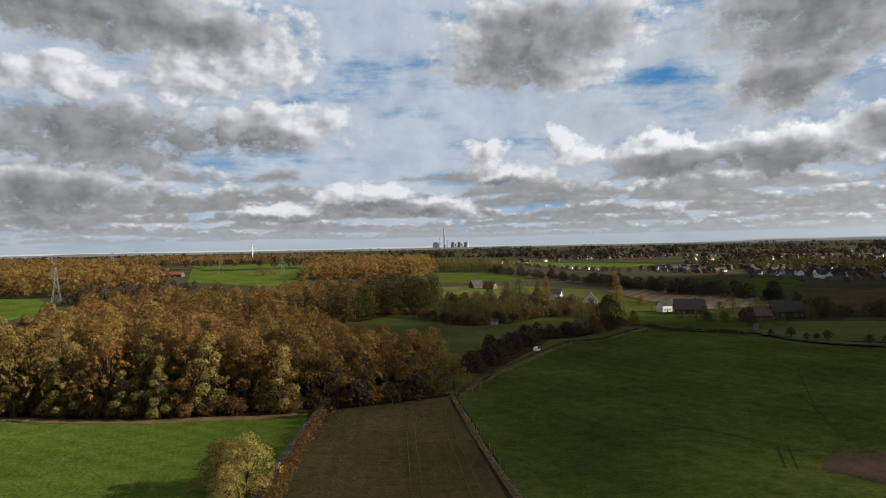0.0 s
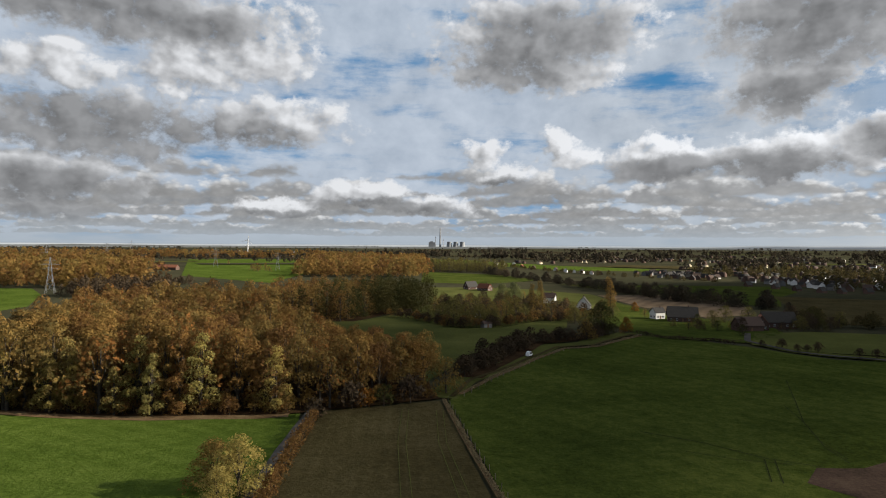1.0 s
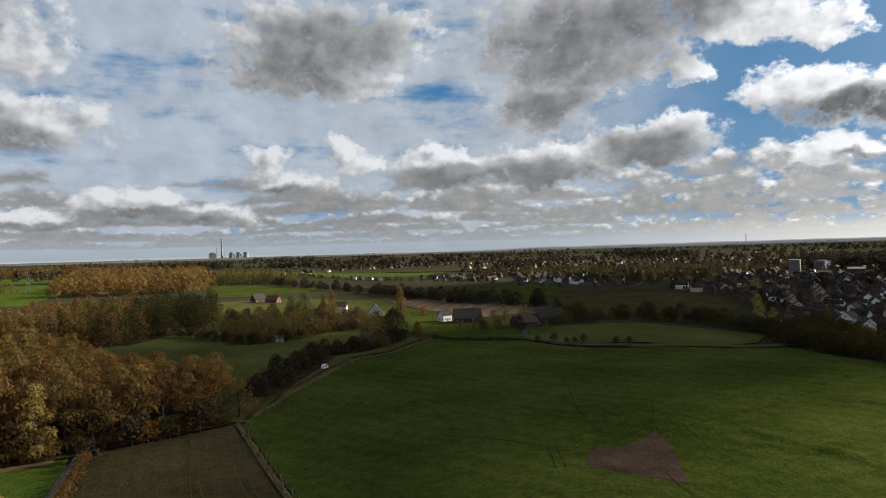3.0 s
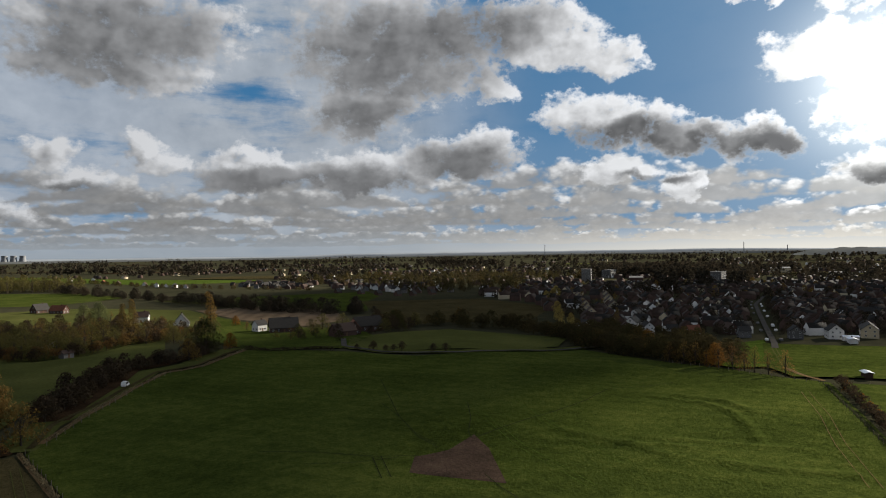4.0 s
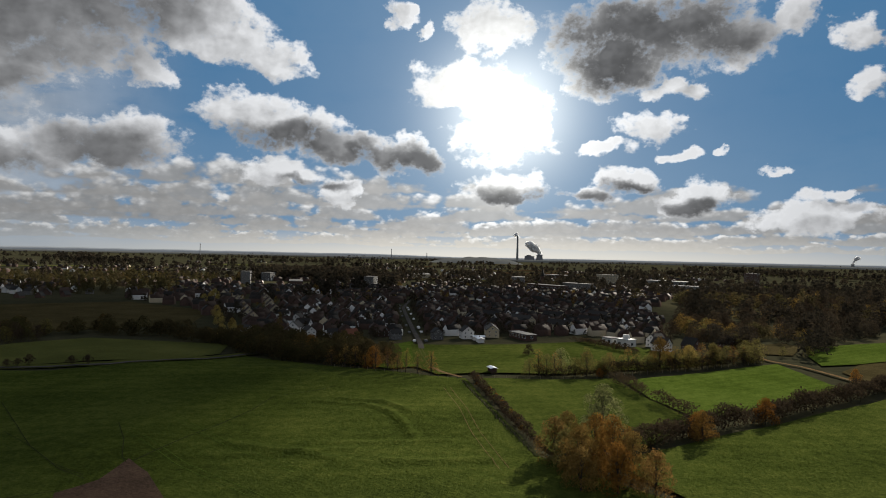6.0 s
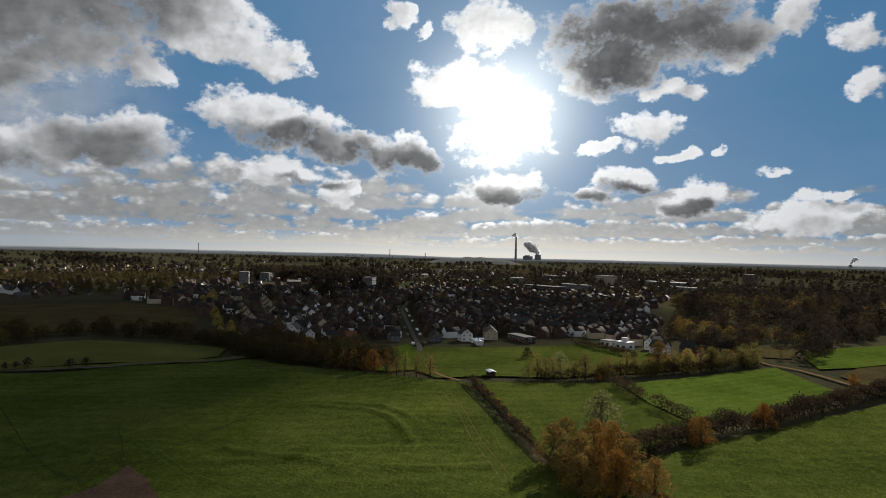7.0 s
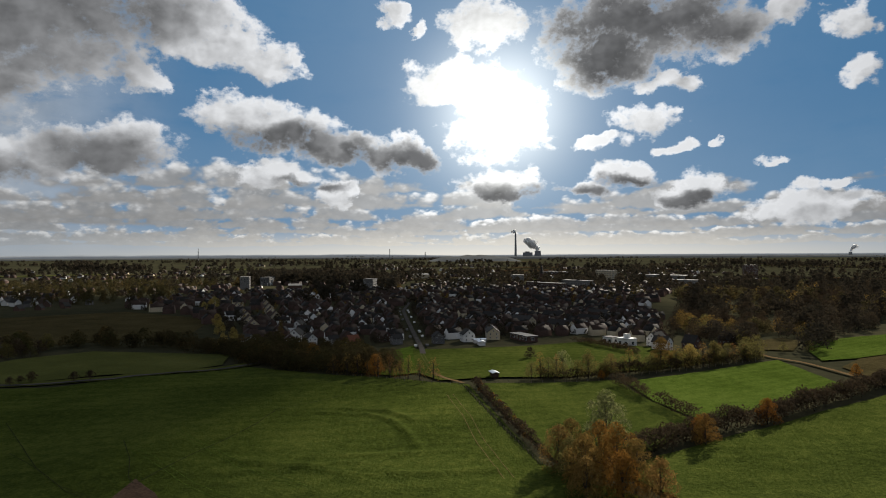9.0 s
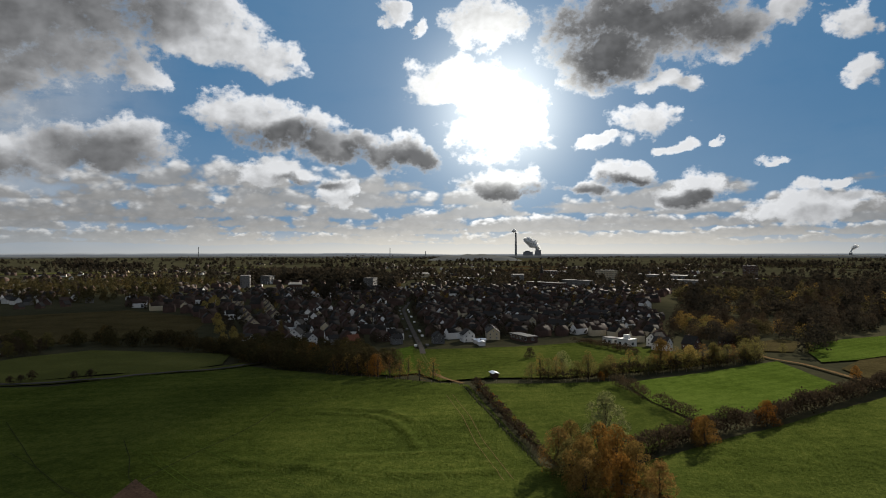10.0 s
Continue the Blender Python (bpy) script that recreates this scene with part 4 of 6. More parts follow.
# hedges and trees of the middle ground
hedge("hedge", [(7, 192), (13, 212), (23, 234), (34, 254), (46, 264)], 8, 3.6, DULL, "brown thorn thicket beside the lane", 14, 0.26, 5)
hedge("hedge", [(46, 262), (60, 266), (72, 284)], 6, 4.5, DULL, "tall bare thicket beside the lane", 16, 0.26, 6)
hedge("hedge", [(84, 283), (95, 268), (112, 254)], 1.8, 1.6, DULL, "low clipped dark hedge along the pasture", 12, 0.26, 7)
thorns = Grove("bush", BUSH, DULL, "bare brown thorn bush beside the lane", "thorn bushes")
for x, y, a in along([(8, 188), (15, 205), (24, 228), (35, 254), (52, 266), (68, 284)], 2.6):
    thorns.add(x + rng.normal() * 2.0 - 1.5, y + rng.normal() * 2.0, 0.6 + 0.9 * rng.random(), rng)
tree("walnut_tree", BIG[1], GREEN, 67, 276, 1.16, 10, "round dark green tree at the bend of the lane")
tree("oak_tree", BIG[2], ORANGE, 80, 287, 0.55, 60, "small orange tree at the bend of the lane")
tree("oak_tree", OLIVE_FORMS[2], GOLD, 58, 264, 0.78, 0, "golden tree beside the lane")
poplars = Grove("poplar_tree", COLUMN, GOLD, "tall narrow brown-gold poplar", "poplars")
for x, y, s in ((100, 392, 1.05), (55, 364, 1.0), (49, 358, 0.92)):
    poplars.add(x, y, s, rng)
tree("willow_tree", BIG[3], WILLOW, 47, 425, 1.15, 0, "pale willow among the farm trees")
tree("willow_tree", BIG[1], WILLOW, 40, 432, 1.05, 90, "pale willow among the farm trees")
olive = Grove("garden_tree", OLIVE_FORMS, OLIVE, "broad olive garden tree", "garden trees")
dark = Grove("garden_tree", OLIVE_FORMS, GREEN, "dark green garden tree", "garden trees")
twiggy = Grove("garden_tree", OLIVE_FORMS, DULL, "nearly bare brown garden tree", "garden trees")
garden = Grove("garden_tree", THIN, OAK, "brown autumn garden tree", "garden trees")
for x, y in fill([(-8, 352), (26, 306), (46, 332), (66, 312), (80, 322), (96, 350), (88, 392), (66, 420), (38, 445), (0, 432)], 8.6, rng):
    screens = any(abs(x - hx * y / hy) < 8 and 3 < hy - y < 42 for hx, hy in ((86, 401), (72, 438), (30, 570)))
    if not screens and math.hypot(x - 86, y - 401) > 10 and math.hypot(x - 72, y - 440) > 8:
        near_lane = x < 40 and y < 372
        pick = rng.random()
        if pick < (0.62 if near_lane else 0.36):
            (olive if (near_lane and pick < 0.5) or pick < 0.26 else dark).add(x, y, 0.55 + 0.5 * rng.random() if near_lane else 0.4 + 0.4 * rng.random(), rng)
        elif pick < 0.7:
            twiggy.add(x, y, 0.4 + 0.5 * rng.random(), rng)
        elif pick < 0.92:
            garden.add(x, y, 0.5 + 0.45 * rng.random(), rng)
for x, y, s in ((108, 352, 0.5), (130, 318, 0.75), (122, 316, 0.6), (141, 330, 0.9), (112, 300, 0.55), (124, 298, 0.5), (117, 300, 0.5), (170, 322, 1.0), (178, 318, 0.95), (187, 312, 0.8), (163, 300, 0.65), (170, 296, 0.6), (155, 335, 0.8), (128, 282, 0.5)):
    (garden, olive, dark, twiggy)[int(rng.integers(4))].add(x, y, s * 0.9, rng)
fringe = Grove("bush", BUSH, DULL, "leafless brown bush along the garden edge", "garden edge bushes")
fringe_oak = Grove("bush", BUSH, OAK, "rust-brown bush along the garden edge", "garden edge bushes")
for x, y, a in along([(-24, 348), (-9, 329), (9, 299), (23, 306), (44, 327), (62, 337), (78, 345)], 2.6):
    (fringe if rng.random() < 0.6 else fringe_oak).add(x + rng.normal() * 1.4, y + 1.5 + rng.normal() * 1.4, 0.7 + 0.7 * rng.random(), rng)
for x, y, s in ((-6, 334, 0.8), (-1, 326, 0.9), (4, 318, 1.0), (6, 309, 0.85), (11, 304, 0.8), (12, 316, 1.0), (18, 312, 0.9), (19, 322, 0.95), (8, 328, 1.05), (25, 316, 0.75), (26, 328, 0.8), (1, 340, 0.9)):
    olive.add(x, y, s * 0.9, rng)
for x, y, s in ((118, 306, 0.5), (127, 309, 0.55), (132, 302, 0.45), (134, 296, 0.6), (109, 312, 0.35), (152, 296, 0.4), (164, 305, 0.6), (171, 308, 0.7), (176, 300, 0.6), (168, 298, 0.55)):
    (garden, twiggy, olive)[int(rng.integers(3))].add(x, y, s, rng)
shrubs = Grove("bush", BUSH, DULL, "round dark bush beside the lane", "bushes along the lane")
for x, y, s in ((127, 247, 0.9), (129, 240, 0.7), (132, 239, 0.7), (136, 239, 0.9), (142, 225, 0.8), (146, 222, 0.8), (121, 250, 0.6)):
    shrubs.add(x, y, s, rng)
tree("oak_tree", BIG[0], ORANGE, 112, 385, 0.45, 0, "small orange garden tree")
rows = []
for x, y, a in along([(62, 902), (118, 666), (145, 552), (161, 467), (181, 420), (212, 392)], 5.4):
    rows.append((x + rng.normal() * 3, y + rng.normal() * 6, 0.34 + 0.6 * rng.random() ** 1.4))
for x, y, a in along([(150, 530), (176, 458), (194, 430), (218, 424)], 6.5):
    rows.append((x + rng.normal() * 3, y + rng.normal() * 5, 0.45 + 0.5 * rng.random()))
woodland("tree_row", rows, CLUMP, FAR_WOOD, "dark row of trees between the fields", "tree row", False)
rows = [(x + rng.normal() * 2.5, y + rng.normal() * 2.5, 0.4 + 0.35 * rng.random()) for x, y, a in along([(172, 330), (187, 325), (208, 305), (218, 265), (214, 225), (205, 200)], 3.6)]
woodland("tree_row", rows, CLUMP, TOWN_LEAF, "dark hedgerow trees behind the meadow", "tree row", False)
rows = [(x + rng.normal() * 3, y + rng.normal() * 3, 0.40 + 0.35 * rng.random()) for x, y, a in along([(205, 200), (198, 192), (198, 160), (200, 135)], 2.4)]
woodland("tree_row", rows, CLUMP, TOWN_LEAF, "dark brush between pasture and town", "tree row", False)
rows = [(x, y, 0.3 + 0.35 * rng.random()) for x, y in fill([(200, 195), (202, 140), (222, 140), (246, 190), (236, 232), (215, 240)], 6.0, rng)]
woodland("thicket", rows, CLUMP, TOWN_LEAF, "dark garden trees at the edge of town", "thicket", False)
alder = Grove("alder_tree", THIN, OAK, "thin half bare tree in the field hedge", "hedge trees")
for x, y, a in along([(193, 150), (196, 130), (199, 114)], 4.0):
    alder.add(x + rng.normal(), y + rng.normal(), 0.5 + 0.25 * rng.random(), rng)
for x, y, a in along([(218, 84), (221, 79), (230, 65), (250, 49), (273, 32), (304, 13)], 3.0):
    if rng.random() < 0.55:
        olive.add(x + rng.normal() * 1.2, y + rng.normal() * 1.2, 0.45 + 0.3 * rng.random(), rng)
    else:
        alder.add(x + rng.normal() * 1.2, y + rng.normal() * 1.2, 0.5 + 0.4 * rng.random(), rng)
hedge("hedge", [(218.5, 81.5), (222, 75), (228, 66), (248, 50), (271, 33), (300, 15)], 3.6, 3.4, DULL, "brown field hedge under thin trees", 14, 0.30, 8)
rusty = Grove("bush", BUSH, ORANGE, "small rust-coloured shrub in the field hedge", "rust-coloured shrubs")
for x, y, a in along([(194, 95), (173, 79), (154, 66), (136, 54)], 9.0):
    rusty.add(x + rng.normal() * 0.6, y + rng.normal() * 0.6, 0.32 + 0.22 * rng.random(), rng)
tree("willow_tree", OLIVE_FORMS[0], WILLOW, 236, 79, 0.72, 0, "pale yellow-green willow in the field hedge")
tree("oak_tree", BIG[2], GOLD, 258, 47, 0.92, 0, "tall brown-gold tree in the field hedge")
tree("maple_tree", BIG[3], YELLOW, 266, 38, 0.7, 0, "yellow maple in the field hedge")
hedge("hedge", [(322, 100), (306, 82), (290, 62)], 3.2, 2.6, DULL, "brown hedge before the flat roofed houses", 12, 0.32, 31)
tree("oak_tree", BIG[1], OLIVE, 276, 30, 0.72, 0, "olive tree in the field hedge")
tree("bush", OLIVE_FORMS[1], DULL, 259, 100, 0.46, 0, "dark round bush alone in the paddock")
tree("oak_tree", BIG[3], ORANGE, 196, 136, 0.62, 0, "round orange tree at the town edge")
tree("oak_tree", BIG[2], ORANGE, 214, 178, 0.62, 0, "rusty tree at the town edge")
hedge("hedge", [(196, 96), (173, 79.5), (154, 66.5), (134, 52.5)], 2.8, 2.1, DULL, "brown autumn hedge between the pastures", 14, 0.26, 9)
hedge("hedge", [(219, 55), (199, 41.5)], 4.6, 3.4, DULL, "dark hedge before the sown field", 14, 0.26, 10)
hedge("hedge", [(193, 37.5), (186, 32), (177, 25)], 4.6, 3.4, DULL, "dark hedge before the sown field", 14, 0.26, 11)
hedge("hedge", [(141, 33.5), (158, 26), (170, 20), (187, 9.5), (211, -3), (234, -14), (257, -25), (290, -42)], 5.5, 4.2, DULL, "tall dark thorn hedge along the pasture", 24, 0.32, 12)
for i, (x, y, s) in enumerate(((156, 21, 0.56), (161, 23, 0.44), (184, 9, 0.52), (268, -17, 0.36), (232, 62, 0.28), (226, 62, 0.26))):
    tree("oak_tree", BIG[i % 4], ORANGE, x, y, s, 50 * i, "small round orange oak in the hedge")
for i, (x, y, s, m, what) in enumerate(((121, 33, 0.90, ORANGE, "large orange oak in the pasture corner"), (116, 38, 0.80, GOLD, "golden brown oak in the pasture corner"), (126, 46, 0.68, OAK, "brown-gold tree in the pasture corner"),
                                        (132, 45, 0.66, GOLD, "golden brown tree in the pasture corner"), (145, 41, 0.98, WILLOW, "grey-green willow in the pasture corner"), 
                                        (112, 30, 0.7, ORANGE, "orange oak in the pasture corner"), (114, 24, 0.62, OAK, "low brown tree in the pasture corner"),(118, 29, 0.75, GOLD, "golden oak in the pasture corner"), (127, 38, 0.78, ORANGE, "orange oak in the pasture corner"),
                                        (110, 36, 0.6, OAK, "low brown oak in the pasture corner"), (121, 42, 0.62, OLIVE, "olive tree in the pasture corner"))):
    tree("oak_tree" if m is not WILLOW else "willow_tree", BIG[i % 4], m, x, y, s, 70 * i, what)

# woods and rows farther off
woodland("village_trees", [(x, y, 0.4 + 0.45 * rng.random()) for x, y in fill([(335, 560), (420, 520), (560, 640), (760, 720), (700, 1000), (400, 1050), (350, 920), (385, 700)], 19, rng, 0.9)], FAR, TOWN_LEAF, "dark trees round the village houses", "garden trees", False)
woodland("village_trees", [(x + rng.normal() * 4, y + rng.normal() * 4, 0.3 + 0.3 * rng.random()) for x, y, a in along([(120, 1250), (160, 1010), (205, 870), (250, 790), (300, 700)], 13)], CLUMP, TOWN_LEAF, "dark garden hedge before the village houses", "garden trees", False)
WOOD_EAST = [(318, 12), (345, 40), (372, 60), (430, 66), (540, 75), (760, 110), (900, -60), (800, -190), (560, -90), (470, -50), (400, -28), (340, -22)]
EAST_GAPS = [[(322, 18), (364, 20), (384, 8), (374, -6), (326, -2)], [(300, 0), (363, -10), (420, -30), (460, -50), (400, -66), (330, -40)], [(395, 38), (425, 40), (430, 20), (400, 16)], [(470, 30), (520, 10), (500, -20), (460, 0)], [(560, 60), (650, 60), (640, 20), (570, 10)]]
mix = {0: [], 1: [], 2: [], 3: []}
for x, y in fill(WOOD_EAST, 9.5, rng, 0.9):
    if any(inside(x, y, q) for q in EAST_GAPS):
        continue
    n = noise.noise((x / 42, y / 42, 7.0)) + 0.35 * noise.noise((x / 11, y / 11, 2.0))
    kind = 0 if n < -0.12 else 1 if n < 0.22 else 2 if n < 0.42 else 3
    if rng.random() < (0.95 if math.hypot(x, y) < 470 else 0.7):
        mix[kind].append((x, y, (0.42 + 0.55 * rng.random()) * (1.15 if kind == 1 else 0.9)))
for kind, leaf, label in ((0, DULL, "bare brown thickets east of the town"), (1, FAR_WOOD, "dark autumn wood east of the town"), (2, TOWN_LEAF, "olive trees in the east wood"), (3, GOLD, "golden autumn trees in the east wood")):
    close = [p for p in mix[kind] if math.hypot(p[0], p[1]) < 470]
    woodland("wood_east", close, CLUMP, leaf, label, "woodland", False)
    woodland("wood_east_far", [p for p in mix[kind] if math.hypot(p[0], p[1]) >= 470], FAR, leaf, label, "woodland", False)
for x, y, s in ((352, 22, 0.55), (345, 27, 0.6), (338, 24, 0.5), (375, 44, 0.75), (388, 52, 0.8), (402, 46, 0.85), (326, 6, 0.4), (332, -4, 0.45), (312, 16, 0.8), (306, 20, 0.75)):
    olive.add(x, y, s, rng)
pts = [(x, y) for x, y in fill([(330, -60), (470, -110), (600, -150), (560, -200), (420, -150), (320, -90)], 15, rng) if rng.random() < 0.7]
woodland("wood_east_edge", [(x, y, 0.5 + 0.35 * rng.random()) for x, y in pts], FAR, OLIVE, "olive trees beside the far field")
woodland("wood_village_hill", [(x, y, 1.0 + 0.4 * rng.random()) for x, y in fill([(745, 715), (818, 590), (930, 600), (1010, 680), (960, 840)], 14, rng)], DIST, FAR_WOOD, "brown autumn wood behind the village", "woodland", False)
bare = [(x, y, 0.6 + 0.3 * rng.random()) for x, y in fill([(-275, 470), (-205, 450), (-190, 500), (-265, 540)], 9, rng)]
woodland("bare_trees", bare, FAR, DULL, "group of bare grey trees")
woodland("wood_west", [(x, y, 1.1 + 0.5 * rng.random()) for x, y in fill([(-640, 540), (-335, 556), (-275, 560), (-265, 640), (-330, 700), (-430, 960), (-460, 1080), (-900, 1080), (-800, 700)], 16, rng) if (x * 3 + y * 7) % 5 < 3], DIST, OAK, "autumn wood far off to the west", "woodland", False)
woodland("wood_west", [(x, y, 1.0 + 0.5 * rng.random()) for x, y in fill([(-640, 540), (-335, 556), (-275, 560), (-265, 640), (-330, 700), (-430, 960), (-460, 1080), (-900, 1080), (-800, 700)], 24, rng)], DIST, GOLD, "golden trees in the wood far to the west", "woodland", False)
woodland("tree_row", [(x, y, 0.42 + 0.2 * rng.random()) for x, y in fill([(-345, 640), (-235, 600), (-225, 625), (-330, 680)], 9, rng)], FAR, DULL, "dark row of trees before the far field", "tree row")
woodland("wood_far_west", [(x, y, 1.2 + 0.5 * rng.random()) for x, y in fill([(-1200, 1700), (-330, 1860), (-340, 2000), (-1300, 1950)], 26, rng)], DIST, OAK, "brown wood behind the far field", "woodland", False)
woodland("wood_north", [(x, y, 1.1 + 0.45 * rng.random()) for x, y in fill([(-178, 800), (-25, 760), (-18, 900), (-40, 1300), (-330, 1750), (-190, 1000)], 17, rng)], DIST, OAK, "autumn wood behind the farms", "woodland", False)
woodland("tree_row", [(x, y, 0.9 + 0.4 * rng.random()) for x, y in fill([(-20, 960), (85, 920), (95, 970), (-20, 1060)], 13, rng)], FAR, OLIVE, "olive trees behind the meadow", "tree row")
woodland("field_bushes", [(-275, 985, 0.7), (-262, 970, 0.6), (-255, 930, 0.75), (-250, 955, 0.7), (-238, 930, 0.55), (-280, 990, 0.6), (-420, 1250, 0.5), (-400, 1260, 0.5)], FAR, OAK, "round brown bushes in the far field", "bush")


# ---- buildings ----
def box(bm, x0, x1, y0, y1, z0, z1):
    vs = [bm.verts.new((x, y, z)) for z in (z0, z1) for x, y in ((x0, y0), (x1, y0), (x1, y1), (x0, y1))]
    for f in ((3, 2, 1, 0), (4, 5, 6, 7), (0, 1, 5, 4), (1, 2, 6, 5), (2, 3, 7, 6), (3, 0, 4, 7)):
        bm.faces.new([vs[i] for i in f])


def wall_mesh(bm, w, d, eave, ridge):
    """Walls up to the eaves with a gable at each end."""
    a = [bm.verts.new((x, y, z)) for x in (-w / 2, w / 2) for y, z in ((-d / 2, -0.3), (d / 2, -0.3), (d / 2, eave), (0, ridge), (-d / 2, eave))]
    bm.faces.new(a[4::-1]), bm.faces.new(a[5:])
    for i in range(5):
        j = (i + 1) % 5
        bm.faces.new((a[i], a[j], a[5 + j], a[5 + i]))


def roof_mesh(bm, w, d, eave, ridge, over=0.45, thick=0.2):
    """Two roof slabs with eaves and verges that stand out."""
    s = (ridge - eave) / (d / 2)
    x, y = w / 2 + over, d / 2 + over
    prof = [(-y, eave - s * over), (0, ridge), (y, eave - s * over), (y, eave - s * over + thick), (0, ridge + thick * 1.25), (-y, eave - s * over + thick)]
    a = [bm.verts.new((px, py, pz + 0.02)) for px in (-x, x) for py, pz in prof]
    for q in ((0, 1, 4, 5), (1, 2, 3, 4)):
        bm.faces.new([a[i] for i in q]), bm.faces.new([a[i + 6] for i in reversed(q)])
    for i in range(6):
        j = (i + 1) % 6
        bm.faces.new((a[j], a[i], a[6 + i], a[6 + j]))


PANES = {}
LEAVES = {}


def pane_window(parent, x, y, z, turn, w, h):
    """A two-leaved window: frame, and a pane in each leaf."""
    if (w, h) not in LEAVES:
        made = []
        for name, mat, sides in (("window", FRAME, (-w / 2, w / 2, -0.05, 0.06, -h / 2, h / 2)), ("pane", GLASS, (-w / 4 + 0.06, w / 4 - 0.06, 0.0, 0.075, -h / 2 + 0.09, h / 2 - 0.09))):
            bm = bmesh.new()
            box(bm, *sides)
            me = bpy.data.meshes.new(name)
            bm.to_mesh(me), bm.free()
            me.materials.append(mat)
            made.append(me)
        LEAVES[(w, h)] = made
    f = new("window", LEAVES[(w, h)][0])
    f.parent = parent
    f.matrix_basis = pose(x, y, z, 0, 0, turn)
    for s in (-1, 1):
        p = new("pane", LEAVES[(w, h)][1])
        p.parent = f
        p.location = (s * w / 4, 0, 0)


def window(parent, x, y, z, turn, w=1.2, h=1.25, deep=False):
    """A window: its frame, and the glass set into it; deep: each pane by itself."""
    key = (w, h)
    if deep:
        pane_window(parent, x, y, z, turn, w, h)
        return
    if key not in PANES:
        bm = bmesh.new()
        box(bm, -w / 2, w / 2, -0.05, 0.06, -h / 2, h / 2)
        box(bm, -w / 2 + 0.09, -0.03, 0.0, 0.075, -h / 2 + 0.09, h / 2 - 0.09)
        box(bm, 0.03, w / 2 - 0.09, 0.0, 0.075, -h / 2 + 0.09, h / 2 - 0.09)
        for k, f in enumerate(bm.faces):
            f.material_index = 0 if k < 6 else 1
        me = bpy.data.meshes.new("window")
        bm.to_mesh(me), bm.free()
        me.materials.append(FRAME), me.materials.append(GLASS)
        PANES[key] = me
    f = new("window", PANES[key])
    f.parent = parent
    f.matrix_basis = pose(x, y, z, 0, 0, turn)


def house(x, y, turn, w, d, eave, ridge, wall, roof, label, panes=True, chimney=True, name="house", group="", dormer=False, deep=True):
    base = new(name)
    bm = bmesh.new()
    wall_mesh(bm, w, d, eave, ridge)
    part("wall", bm, wall, base)
    bm = bmesh.new()
    roof_mesh(bm, w, d, eave, ridge)
    part("roof", bm, roof, base)
    if chimney:
        bm = bmesh.new()
        box(bm, w * 0.18, w * 0.18 + 0.7, -0.35, 0.35, ridge - 1.2, ridge + 0.9)
        box(bm, w * 0.18 - 0.08, w * 0.18 + 0.78, -0.43, 0.43, ridge + 0.9, ridge + 1.0)
        part("chimney", bm, BRICK, base)
    if dormer:
        bm = bmesh.new()
        box(bm, -1.6, 1.6, -d / 2 + 0.5, -d / 6, eave + 0.4, eave + 2.0)
        part("dormer", bm, wall, base)
        window(base, 0, -d / 2 + 0.5, eave + 1.3, 180, 1.6, 1.0, deep)
    bm = bmesh.new()
    box(bm, -0.5, 0.5, -d / 2 - 0.06, -d / 2 + 0.1, 0, 2.1)
    part("door", bm, DOOR, base)
    if panes:
        n = max(2, int(w // 3.2))
        for k in range(n):
            px = -w / 2 + w * (k + 0.5) / n
            for z in (1.5, 4.2) if eave > 4.5 else (1.5,):
                if not (z < 2 and abs(px) < 1.3):
                    window(base, px, -d / 2, z, 180, deep=deep)
                window(base, px, d / 2, z, 0, deep=deep)
        for s, r in ((-1, 90), (1, -90)):
            for py in (-d / 4, d / 4):
                window(base, s * w / 2, py, 1.5, r, deep=deep)
                if eave > 4.5:
                    window(base, s * w / 2, py, 4.2, r, deep=deep)
            if ridge - eave > 2.6:
                window(base, s * w / 2, 0, eave + (ridge - eave) * 0.32, r, deep=deep)
    base.matrix_basis = pose(x, y, height(x, y), 0, 0, turn) @ Matrix.Diagonal((0.84, 0.84, 0.84, 1))
    return tagged(base, label, "house", group)


class Street:
    """Houses of a few kinds that share their meshes."""

    def __init__(self, group, kinds):
        self.kinds, self.first, self.group = kinds, {}, group

    def add(self, k, x, y, turn, grow=1.0):
        grow *= 0.66
        if k not in self.first:
            w, d, e, r, a, b, label, panes, dorm = self.kinds[k]
            self.first[k] = house(x, y, turn, w, d, e, r, a, b, label, panes, True, "house", self.group, dorm, False)
            self.first[k].scale = (grow, grow, grow)
        else:
            copy_thing(self.first[k], pose(x, y, height(x, y), 0, 0, turn)).scale = (grow, grow, grow)


